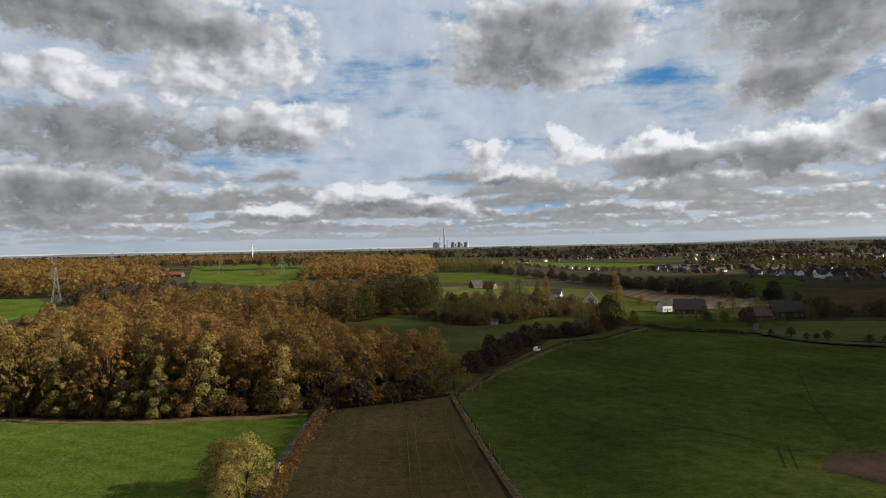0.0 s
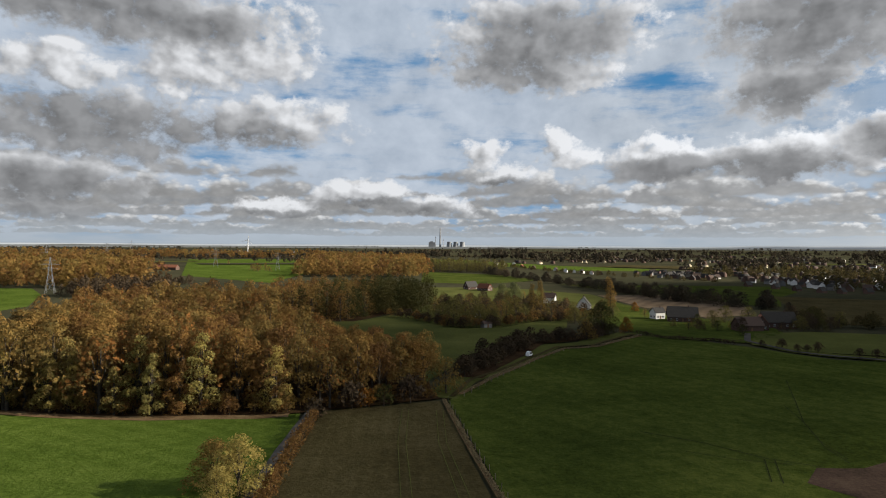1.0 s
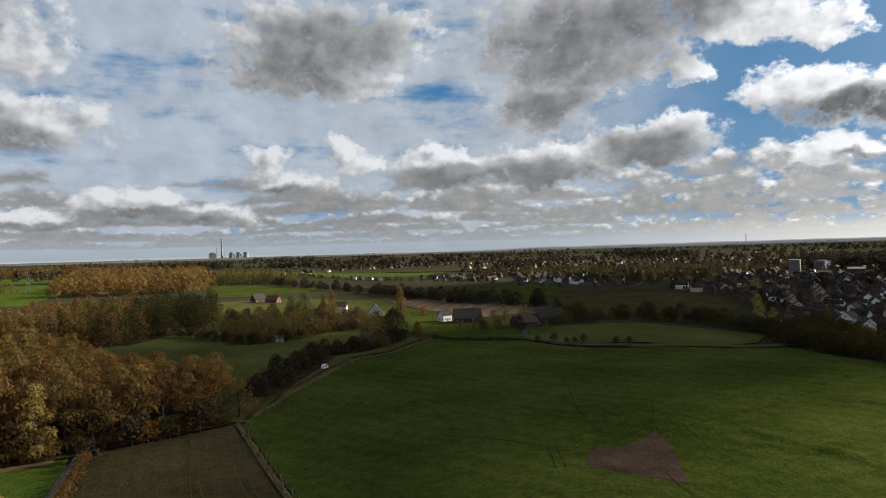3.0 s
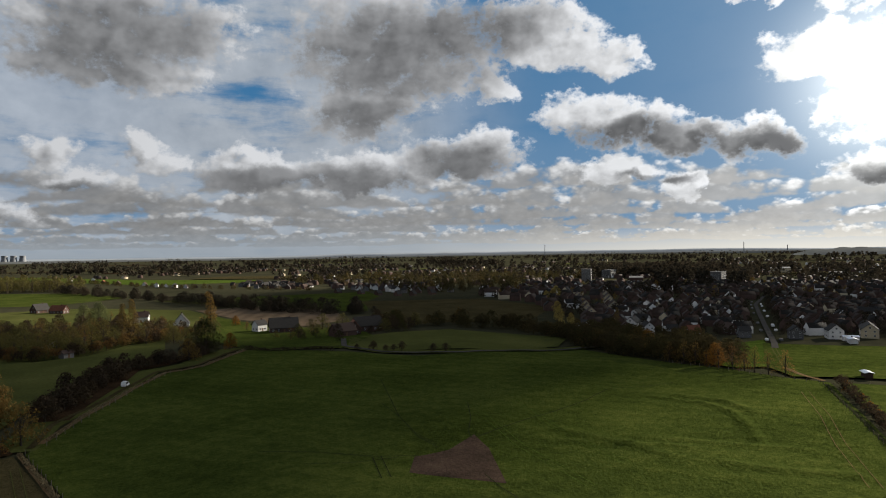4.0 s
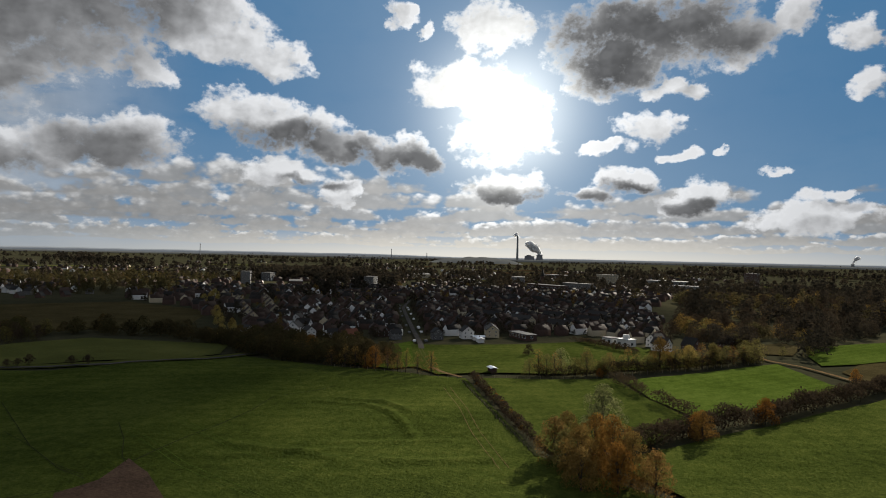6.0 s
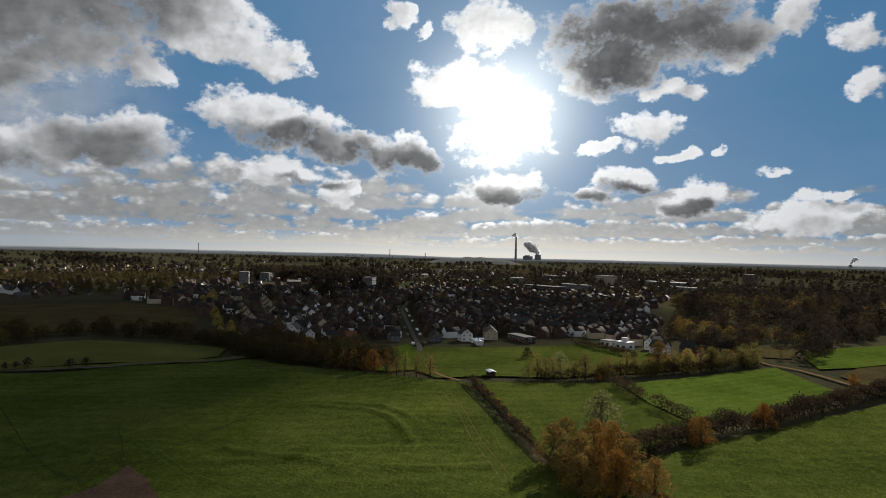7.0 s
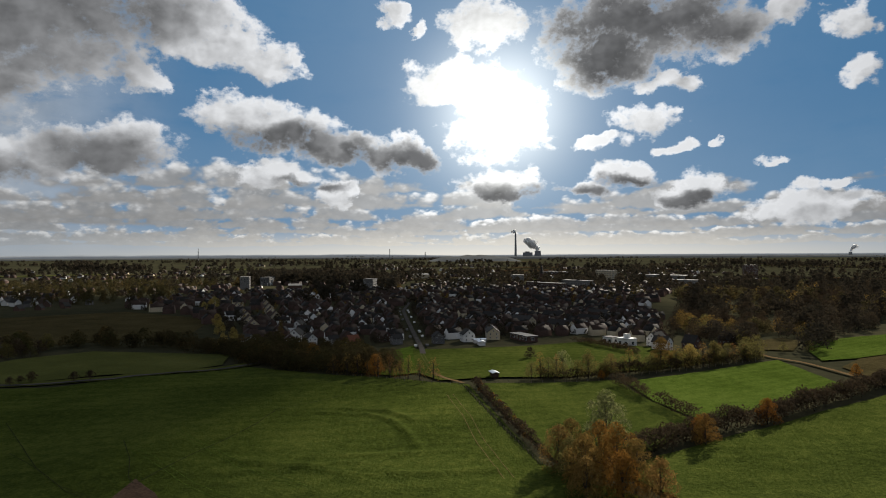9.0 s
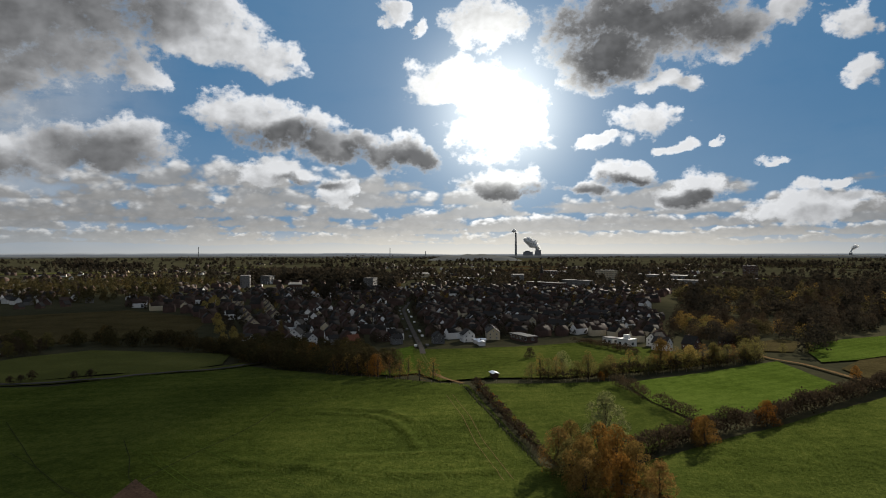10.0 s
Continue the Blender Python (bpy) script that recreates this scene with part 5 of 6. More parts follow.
def flat_block(x, y, turn, w, d, h, wall, label, setback=False):
    base = new("apartment_block")
    bm = bmesh.new()
    box(bm, -w / 2, w / 2, -d / 2, d / 2, -0.3, h)
    part("wall", bm, wall, base)
    bm = bmesh.new()
    box(bm, -w / 2 - 0.2, w / 2 + 0.2, -d / 2 - 0.2, d / 2 + 0.2, h + 0.003, h + 0.35)
    part("parapet", bm, FRAME if setback else GREY, base)
    if setback:
        bm = bmesh.new()
        box(bm, -w / 2 + 2, w / 2 - 2, -d / 2 + 2, d / 2 - 2, h + 0.35, h + 2.2)
        part("penthouse", bm, wall, base)
    n = int(w // 3)
    for z in np.arange(1.5, h - 1, 2.9):
        for k in range(n):
            px = -w / 2 + w * (k + 0.5) / n
            window(base, px, -d / 2, float(z), 180, 1.7, 1.5), window(base, px, d / 2, float(z), 0, 1.7, 1.5)
        for k in range(max(1, int(d // 4))):
            py = -d / 2 + d * (k + 0.5) / max(1, int(d // 4))
            window(base, -w / 2, py, float(z), 90, 1.7, 1.5), window(base, w / 2, py, float(z), -90, 1.7, 1.5)
    base.matrix_basis = pose(x, y, height(x, y), 0, 0, turn)
    return tagged(base, label, "building")


# farmhouses in the middle ground
house(72, 440, -20, 9, 7, 4.6, 8.0, PLASTER, BROWN_TILE, "white farmhouse with brown roof among trees")
house(86, 401, 75, 12, 10, 2.6, 8.6, PLASTER, SLATE, "white house with steep dark roof and bright gable")
house(113, 347, 20, 7, 6, 4.4, 6.8, PLASTER, SLATE, "white two-storey house beside a barn")
house(122, 336, -15, 17, 11, 3.0, 8.6, BRICK, SLATE, "long dark house with big black roof")
house(138, 299, 10, 14, 8, 3.2, 7.2, BRICK, BROWN_TILE, "brick barn with brown roof beside the lane", panes=False, chimney=False, name="barn")
house(146, 303, 70, 9, 7, 3.6, 8.0, BRICK, RED_TILE, "brick farmhouse with orange gable roof")
house(158, 312, -5, 17, 10, 3.4, 8.6, BRICK, SLATE, "dark brick farmhouse with white windows")
house(26, 577, 30, 12, 9, 3.0, 8.0, BRICK, SLATE, "dark roofed farmhouse before the meadow")
house(37, 560, -40, 13, 8, 3.0, 7.0, BRICK, RED_TILE, "brick farmhouse with red roof")
house(213.5, 97.0, 40, 5, 2.4, 1.9, 2.2, BRICK, ZINC, "small white shed with bright metal roof", panes=False, chimney=False, name="shed")
house(21, 306, 30, 5, 4, 2.3, 3.4, GREY, BROWN_TILE, "small grey garden hut in the thicket", panes=False, chimney=False, name="hut")
house(18, 345, 120, 6, 5, 2.5, 4.2, PLASTER, SLATE, "small white hut among trees", panes=False, chimney=False, name="hut")
house(-405, 985, -10, 46, 12, 4.5, 9.0, BRICK, RED_TILE, "long red roofed farm beside the far field", panes=False, chimney=False, name="barn")
house(-440, 960, 70, 30, 12, 4.0, 8.0, BRICK, RED_TILE, "red roofed barn beside the far field", panes=False, chimney=False, name="barn")

KINDS = [
    (11, 9, 5.4, 9.2, PLASTER, SLATE, "white plastered house with dark tiled roof", True, False),
    (10, 8.5, 3.2, 8.2, PLASTER, BROWN_TILE, "white cottage with steep brown roof", True, True),
    (12, 9, 5.4, 9.0, CREAM, SLATE, "cream house with dark tiled roof", True, False),
    (10, 9, 3.2, 8.4, BRICK, SLATE, "brick house with steep dark roof", True, True),
    (12, 10, 5.4, 9.6, BRICK, BROWN_TILE, "brick house with brown tiled roof", True, False),
    (9, 8, 5.2, 8.4, GREY, SLATE, "grey rendered house with dark roof", True, False),
    (11, 9, 3.2, 8.0, BRICK, RED_TILE, "brick house with red tiled roof", True, False),
    (26, 10, 5.4, 9.2, CREAM, SLATE, "long cream terrace with dark roof", True, False),
    (10, 10, 5.4, 10.0, CREAM, BROWN_TILE, "cream gabled house in a row", True, False),
    (9, 4.5, 2.4, 3.0, PLASTER, ZINC, "low white garage with metal roof", False, False),
]
town = Street("houses of the town", KINDS)
plain_kinds = [k[:7] + (False, False) for k in KINDS]
outer = []
taken = []


def settle(k, x, y, turn, grow=1.0):
    town.add(k, x, y, turn, grow)
    taken.append((x, y))


def free(x, y, gap):
    return all((x - a) ** 2 + (y - b) ** 2 > gap * gap for a, b in taken)


for x, y in ((398, 398), (374, 372), (350, 346), (330, 324), (310, 303), (290, 281), (424, 392), (396, 364), (368, 337), (342, 310)):
    settle(8, x, y, 50)
settle(0, 238, 236, 75, 0.95)
for x, y, a in ((298, 254, 20), (276, 232, 105), (262, 226, 20)):
    settle(0, x, y, a, 1.05)
for x, y, a in ((318, 142, 35), (398, 176, 8), (382, 149, 8), (366, 120, 8), (436, 170, 8), (420, 141, 8), (404, 113, 8), (446, 118, 8)):
    settle(7, x, y, a - 8 if x < 330 else 62)
flat_block(316, 72, 60, 7, 5.5, 3.4, PLASTER, "white flat roofed house with big windows", True)
flat_block(322, 81, 60, 6, 5, 2.9, PLASTER, "white flat roofed house with big windows")
flat_block(316, 124, 50, 18, 6, 2.6, BRICK, "low brown flat roofed building beside the paddock")
for x, y, a, k in ((300, 148, 40, 0), (297, 140, 130, 9), (287, 158, 40, 5), (310, 55, 70, 0), (325, 60, 150, 0), (324, 44, 60, 3), (345, 30, 60, 3), (290, 136, 35, 9)):
    settle(k, x, y, a)
taken += [(318, 74), (322, 86), (312, 128)]
STREET = [(212, 121), (234, 136), (265, 155), (317, 189), (385, 233), (443, 270), (560, 330)]
road_pts = [(x, y) for x, y, a in along(STREET, 8)]
NEAR_TOWN = [(246, 222), (258, 198), (272, 176), (300, 160), (330, 128), (350, 98), (336, 74), (334, 52), (380, 68), (440, 74), (520, 100), (520, 220), (450, 310), (350, 330), (300, 300), (262, 262)]
for x, y in fill(NEAR_TOWN, 10.2, rng, 0.3):
    if free(x, y, 8.4) and all((x - a) ** 2 + (y - b) ** 2 > 100 for a, b in road_pts):
        turn = float(rng.choice([57, 147, 40, 130])) + rng.normal() * 5
        if math.hypot(x, y) < 338:
            town.add(int(rng.choice([0, 1, 5, 3, 3, 4, 4, 5, 3, 4, 6, 9])), x, y, turn, 0.78 + 0.2 * rng.random())
        else:
            outer.append((x, y, radians(turn), 2.8 + 1.6 * rng.random(), 2.6, 2.9, 5.2, int(rng.choice([0, 1, 1, 1, 1, 1, 2, 1]))))
        taken.append((x, y))
MID_TOWN = [(262, 270), (300, 305), (350, 335), (450, 315), (522, 222), (525, 104), (640, 110), (800, 130), (800, 300), (700, 440), (560, 560), (420, 560), (360, 480), (345, 400)]
for x, y in fill(MID_TOWN, 15.5, rng, 0.35):
    if free(x, y, 12) and all((x - a) ** 2 + (y - b) ** 2 > 90 for a, b in road_pts) and rng.random() < 0.8:
        turn = float(rng.choice([57, 147, 30, 120])) + rng.normal() * 6
        outer.append((x, y, radians(turn), 3.6 + 2.5 * rng.random(), 3.2, 3.6, 6.4, int(rng.choice([0, 1, 1, 1, 1, 1, 1, 1, 1, 2]))))
        taken.append((x, y))
village = Street("houses of the village", plain_kinds)
for i, (x, y) in enumerate(((112, 1354), (124, 1300), (150, 1370), (146, 1203), (154, 1110), (166, 1062), (180, 1046), (182, 975), (192, 962), (198, 936), (205, 908), (215, 900))):
    village.add((0, 1, 0, 6, 4, 6, 1, 0, 1, 0, 1, 6)[i], x, y, 60 + 10 * (i % 3), 0.95)
for x, y in fill([(250, 900), (300, 960), (345, 920), (335, 800), (330, 680), (350, 560), (395, 560), (400, 620), (350, 720), (345, 800), (318, 745), (270, 760)], 19, rng, 0.4):
    village.add(int(rng.choice([0, 1, 3, 5, 3, 5, 4])), x, y, float(rng.random() * 180), 0.85 + 0.2 * rng.random())
for x, y, a in ((295, 640, 20), (304, 605, 30), (310, 580, 20), (318, 556, 20), (330, 548, 30), (352, 548, 10)):
    village.add(3, x, y, a, 0.9)

# church and large blocks of the inner town
church = new("church")
bm = bmesh.new()
box(bm, -4, 4, -4, 4, 0, 20)
part("tower", bm, BRICK, church)
bm = bmesh.new()
bmesh.ops.create_cone(bm, segments=8, radius1=4.4, radius2=0.1, depth=22, matrix=Matrix.Translation((0, 0, 31.0)))
part("spire", bm, SLATE, church)
bm = bmesh.new()
wall_mesh(bm, 26, 13, 9, 15)
bmesh.ops.translate(bm, verts=bm.verts[:], vec=(17.2, 0, 0))
part("nave", bm, BRICK, church)
bm = bmesh.new()
roof_mesh(bm, 26, 13, 9, 15)
bmesh.ops.translate(bm, verts=bm.verts[:], vec=(17.6, 0, 0))
part("roof", bm, SLATE, church)
church.matrix_basis = pose(985, 342, 0, 0, 0, 30) @ Matrix.Diagonal((0.62, 0.62, 0.72, 1))
tagged(church, "brick church with tall slender spire", "church")
for i, (x, y, a, w, d, h) in enumerate(((760, 690, 20, 26, 14, 12), (640, 540, 40, 60, 16, 8), (700, 470, 20, 24, 12, 14), (880, 420, 30, 70, 20, 9), (820, 240, 60, 50, 14, 11), (760, 260, 60, 60, 12, 10), (980, 380, 20, 40, 20, 12),
                                        (1060, 260, 70, 30, 16, 18), (960, 120, 80, 60, 18, 8), (1250, 60, 70, 20, 16, 24), (1180, 180, 60, 90, 30, 8), (1100, 620, 30, 90, 30, 8), (900, 640, 30, 80, 24, 8), (1320, 420, 60, 80, 30, 9), (660, 640, 40, 22, 12, 16))):
    flat_block(x, y, a, w, d, h, (GREY, BRICK, GREY, CREAM)[i % 4], "large flat roofed town building")


def far_houses(places):
    """Small gabled houses of the far town, joined."""
    V, F, I = [], [], []
    for x, y, a, w, d, e, r, mi in places:
        b, c, s, z = len(V), math.cos(a), math.sin(a), height(x, y)
        for px, py, pz in ((-w, -d, -1), (w, -d, -1), (w, d, -1), (-w, d, -1), (-w, -d, e), (w, -d, e), (w, d, e), (-w, d, e), (-w, -0.1, r), (w, -0.1, r), (w, 0.1, r), (-w, 0.1, r)):
            V.append((x + px * c - py * s, y + px * s + py * c, z + pz))
        for q, m in (((0, 1, 5, 4), mi), ((1, 2, 6, 5), mi), ((2, 3, 7, 6), mi), ((3, 0, 4, 7), mi), ((5, 6, 10, 9), mi), ((7, 4, 8, 11), mi), ((4, 5, 9, 8), 3 + (mi + len(F) // 8) % 2), ((6, 7, 11, 10), 3 + (mi + len(F) // 8) % 2)):
            F.append([b + k for k in q]), I.append(m)
    ob = new("far_town", quad_mesh("far_town", V, F, [PLASTER, BRICK, CREAM, SLATE, BROWN_TILE, RED_TILE], I))
    return tagged(ob, "small gabled houses of the distant town", "town", kind="stuff")


def sector(az0, az1, r0, r1, n):
    """n points between two bearings, thinning with distance as the land does to the eye."""
    for _ in range(n):
        a, r = radians(az0 + (az1 - az0) * rng.random()), r0 * (r1 / r0) ** rng.random()
        yield r * math.sin(a), r * math.cos(a)


far = outer
for cx, cy in list(sector(22, 88, 780, 2600, 105)) + list(sector(5, 24, 1500, 2600, 10)) + list(sector(-30, -5, 2300, 3000, 8)):
    for _ in range(9):
        far.append((cx + rng.normal() * 45, cy + rng.normal() * 45, rng.random() * 3.14, 3.4 + 2.2 * rng.random(), 3.0 + rng.random(), 3.4, 6.2, int(rng.choice([0, 1, 1, 1, 1, 1, 1, 1, 1, 1, 1, 2]))))
far_houses(far)

# trees between and behind the houses
gaps = [(x, y, 0.15 + 0.30 * rng.random() ** 2.0) for x, y in fill(NEAR_TOWN, 6.2, rng, 0.5) if free(x, y, 5.0) and all((x - a) ** 2 + (y - b) ** 2 > 40 for a, b in road_pts)]
woodland("garden_trees", gaps, FAR, FAR_WOOD, "dark garden trees between the houses", "garden trees", False)
gaps = [(x, y, 0.22 + 0.36 * rng.random()) for x, y in fill(MID_TOWN, 13, rng, 0.5) if free(x, y, 8) and rng.random() < 0.8]
woodland("town_trees", [p for i, p in enumerate(gaps) if i % 4], DIST, FAR_WOOD, "autumn trees between the houses", "garden trees", False)
woodland("town_trees", gaps[::4], DIST, GOLD, "golden autumn trees between the houses", "garden trees", False)
park = []
for cx, cy, n, w in ((610, 437, 16, 18), (733, 470, 14, 22), (485, 393, 8, 12), (785, 365, 12, 20), (867, 596, 18, 30)):
    park += [(cx + rng.normal() * w, cy + rng.normal() * w, 0.75 + 0.4 * rng.random()) for _ in range(n)]
woodland("park_trees", park, DIST, FAR_WOOD, "brown park trees in the town", "garden trees", False)
for x, y, s in ((385, 410, 0.9), (372, 400, 0.8), (360, 395, 0.7), (246, 252, 0.4), (255, 262, 0.5), (232, 246, 0.5), (268, 285, 0.6), (300, 320, 0.6)):
    tree("garden_tree", BIG[int(rng.integers(4))], YELLOW, x, y, s, 30, "yellow garden tree beside the cream houses")
poplars.add(256, 231, 0.6, rng)
groves = []
for cx, cy in list(sector(20, 100, 560, 4300, 230)) + list(sector(-40, 20, 1500, 4300, 120)):
    if any(inside(cx, cy, p) for p in (MID_TOWN,)) or (math.hypot(cx, cy) < 950 and math.degrees(math.atan2(cx, cy)) < 47):
        continue
    n, spread = int(rng.integers(6, 20)), 16 + 26 * rng.random() + math.hypot(cx, cy) * 0.012
    for _ in range(n):
        groves.append((cx + rng.normal() * spread, cy + rng.normal() * spread, 0.6 + 0.5 * rng.random()))
woodland("village_groves", [p for p in groves if math.hypot(p[0], p[1]) < 760], CLUMP, TOWN_LEAF, "dark trees and hedges round the village", "woodland", False)
woodland("near_groves", [p for p in groves if 760 <= math.hypot(p[0], p[1]) < 1250], DIST, FAR_WOOD, "dark groves and hedgerows beyond the village", "woodland", False)
woodland("far_groves", [p for p in groves if math.hypot(p[0], p[1]) >= 1250], SPECK, FAR_WOOD, "dark groves and avenues of the far country", "woodland", False)
belts = []
for cx, cy in list(sector(-40, 102, 1900, 4400, 75)):
    a, ln = math.atan2(cy, cx) + math.pi / 2 + rng.normal() * 0.25, 120 + 300 * rng.random()
    for _ in range(26):
        u = (rng.random() - 0.5) * ln
        belts.append((cx + math.cos(a) * u + rng.normal() * 14, cy + math.sin(a) * u + rng.normal() * 14, 1.0 + 0.5 * rng.random()))
woodland("far_belts", belts, SPECK, FAR_WOOD, "long belts of wood towards the horizon", "woodland", False)
k = 0
for cx, cy in list(sector(-38, 98, 1150, 3300, 46)):
    a, ln, wd = math.atan2(cy, cx) + math.pi / 2 + rng.normal() * 0.3, 70 + 130 * rng.random(), 30 + 60 * rng.random()
    c, s = math.cos(a), math.sin(a)
    q = [(cx + c * u * ln - s * v * wd, cy + s * u * ln + c * v * wd) for u, v in ((-1, -1), (1, -0.8), (0.9, 1), (-1, 0.9))]
    k += 1
    field("field_far_%d" % k, q, (GRASS_DULL, SOIL, LAND, LITTER, SOIL)[k % 5], "distant strip of farmland", 1.2, 60)


# ---- power stations, pylons, masts, wind turbine ----
def revolve(bm, prof, x=0.0, y=0.0, seg=20):
    rings = [[bm.verts.new((x + r * math.cos(2 * math.pi * k / seg), y + r * math.sin(2 * math.pi * k / seg), z)) for k in range(seg)] for r, z in prof]
    for a, b in zip(rings, rings[1:]):
        for k in range(seg):
            bm.faces.new((a[k], a[(k + 1) % seg], b[(k + 1) % seg], b[k]))
    bm.faces.new(rings[-1])


def at(az, r):
    return r * math.sin(radians(az)), r * math.cos(radians(az))


def stack(az, r, top, wide, label):
    x, y = at(az, r)
    base = new("power_station_chimney")
    bm = bmesh.new()
    revolve(bm, [(wide, -5), (wide * 0.8, top * 0.5), (wide * 0.62, top)], 0, 0, 14)
    part("shaft", bm, CONCRETE, base)
    bm = bmesh.new()
    revolve(bm, [(wide * 0.68, top - 6), (wide * 0.68, top - 3)], 0, 0, 14)
    part("band", bm, BRICK, base, "dark warning band")
    base.location = (x, y, height(x, y))
    return tagged(base, label, "chimney")


def cooling_tower(az, r, top, wide, label):
    x, y = at(az, r)
    base = new("cooling_tower")
    bm = bmesh.new()
    revolve(bm, [(wide, -4), (wide * 0.82, top * 0.35), (wide * 0.70, top * 0.72), (wide * 0.74, top)], 0, 0, 28)
    part("shell", bm, CONCRETE, base)
    base.location = (x, y, height(x, y))
    return tagged(base, label, "cooling tower")


def boiler_house(az, r, w, d, h, label):
    x, y = at(az, r)
    base = new("boiler_house")
    bm = bmesh.new()
    box(bm, -w / 2, w / 2, -d / 2, d / 2, -5, h)
    part("hall", bm, CONCRETE, base)
    bm = bmesh.new()
    box(bm, -w * 0.3, w * 0.2, -d * 0.3, d * 0.3, h + 0.003, h + 6)
    part("roof_house", bm, GREY, base)
    base.matrix_basis = pose(x, y, height(x, y), 0, 0, -az)
    return tagged(base, label, "industrial building")


def plume(az, r, z0, drift, rise, size, n, seed):
    """Steam that drifts from a tower: many small puffs."""
    g = np.random.default_rng(seed)
    x, y = at(az, r)
    side = Vector((math.cos(radians(az)), -math.sin(radians(az)), 0))
    lobes = []
    for i in range(n):
        k = (i + 0.5) / n
        c = Vector((x, y, z0)) + side * (drift * k ** 1.2) + Vector((0, 0, rise * k ** 0.8))
        w = size * (0.5 + 1.1 * k) * (0.7 + 0.6 * g.random())
        lobes.append((c.x + g.normal() * w * 0.3, c.y + g.normal() * w * 0.3, c.z + g.normal() * w * 0.3, w, w * 0.8))
    V, F = leaves(g, lobes, n * 130, size * 0.42, 0.2)
    return tagged(new("steam_plume", quad_mesh("steam_plume", V, F, [STEAM])), "grey steam drifting from the power station", "steam", kind="stuff")


R = 4350
g0 = height(*at(0, R))
stack(-0.06, R, 36 + R * math.tan(radians(1.54)) - g0, 6.5, "tall slender power station chimney on the horizon")
stack(-0.45, R + 20, 62 - g0 + 36, 2.2, "thin steel chimney beside the power station")
stack(0.2, R + 20, 62 - g0 + 20, 2.2, "thin steel chimney beside the power station")
for az in (0.72, 1.27, 1.83):
    cooling_tower(az, R, 66 - g0, 21, "grey concrete cooling tower on the horizon")
boiler_house(-0.78, R, 42, 40, 62 - g0, "pale boiler house of the power station")
g1 = height(*at(69, R))
stack(68.93, R, 43 + R * math.tan(radians(1.84)) - g1, 8, "tall power station chimney against the light")
cooling_tower(70.8, R, 43 + R * math.tan(radians(0.36)) - g1, 27, "concrete cooling tower against the light")
boiler_house(69.95, R, 62, 40, 43 + R * math.tan(radians(0.22)) - g1, "dark boiler house of the power station")
stack(58.17, 3900, 60, 2.5, "thin distant chimney on the horizon")
stack(61.2, 4000, 40, 3.0, "thin distant chimney on the horizon")
stack(42.6, 3300, 62, 2.0, "thin distant mast on the horizon")
cooling_tower(94.1, R, 24, 12, "small far cooling tower")
plume(70.8, R, 43 + R * math.tan(radians(0.4)), -62, 58, 19, 14, 3)
plume(68.93, R, 43 + R * math.tan(radians(1.86)), -18, 12, 8, 5, 4)
plume(94.1, R, g1 + 26, 20, 34, 8, 7, 5)


def mound(name, az, r, length, tall, label):
    """A long wooded spoil heap, its grey colour and glow standing in for haze."""
    cx, cy = at(az, r)
    c, s = math.cos(radians(-az)), math.sin(radians(-az))
    V, F, n, m = [], [], 40, 10
    for i in range(n + 1):
        for j in range(m + 1):
            u, v = 2 * i / n - 1, 2 * j / m - 1
            px, py = u * length, v * 160
            h = tall * max(0.0, 1 - abs(u) ** 2.2) ** 0.8 * max(0.0, 1 - v * v) * (0.9 + 0.35 * noise.noise((u * 4, v * 2, 5.0)))
            x, y = cx + px * c - py * s, cy + px * s + py * c
            V.append((x, y, height(x, y) - 1 + h))
    for i in range(n):
        for j in range(m):
            a = i * (m + 1) + j
            F.append((a, a + m + 1, a + m + 2, a + 1))
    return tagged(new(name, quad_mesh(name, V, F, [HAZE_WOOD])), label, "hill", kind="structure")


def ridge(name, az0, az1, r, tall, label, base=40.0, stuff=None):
    """A far ridge along the horizon, haze put into its colour and glow."""
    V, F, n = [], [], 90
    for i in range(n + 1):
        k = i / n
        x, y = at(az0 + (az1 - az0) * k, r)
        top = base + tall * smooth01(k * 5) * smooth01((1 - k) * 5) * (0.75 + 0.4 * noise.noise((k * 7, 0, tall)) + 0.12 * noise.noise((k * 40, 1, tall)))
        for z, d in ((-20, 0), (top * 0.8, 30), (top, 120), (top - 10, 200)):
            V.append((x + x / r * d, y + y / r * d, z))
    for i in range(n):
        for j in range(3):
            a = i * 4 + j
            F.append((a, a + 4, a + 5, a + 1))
    return tagged(new(name, quad_mesh(name, V, F, [stuff or HAZE_RIDGE])), label, "hill", kind="structure")


ridge("backdrop_ridge_1", 18, 66, 4620, 16, "ridge along the horizon, haze put into its colour")
ridge("backdrop_ridge_2", 60, 104, 4640, 8, "ridge along the horizon, haze put into its colour")
ridge("backdrop_ridge_3", -45, 22, 4640, 5, "ridge along the horizon, haze put into its colour")
ridge("backdrop_ridge_4", 16, 104, 3900, 3, "woods below the horizon, haze put into their colour", 33.0, HAZE_WOOD)
ridge("backdrop_ridge_5", -45, 20, 3900, 3, "woods below the horizon, haze put into their colour", 31.0, HAZE_WOOD)
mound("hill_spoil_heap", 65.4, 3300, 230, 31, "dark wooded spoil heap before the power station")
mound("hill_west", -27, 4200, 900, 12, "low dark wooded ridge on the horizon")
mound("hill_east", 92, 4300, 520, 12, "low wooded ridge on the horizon")


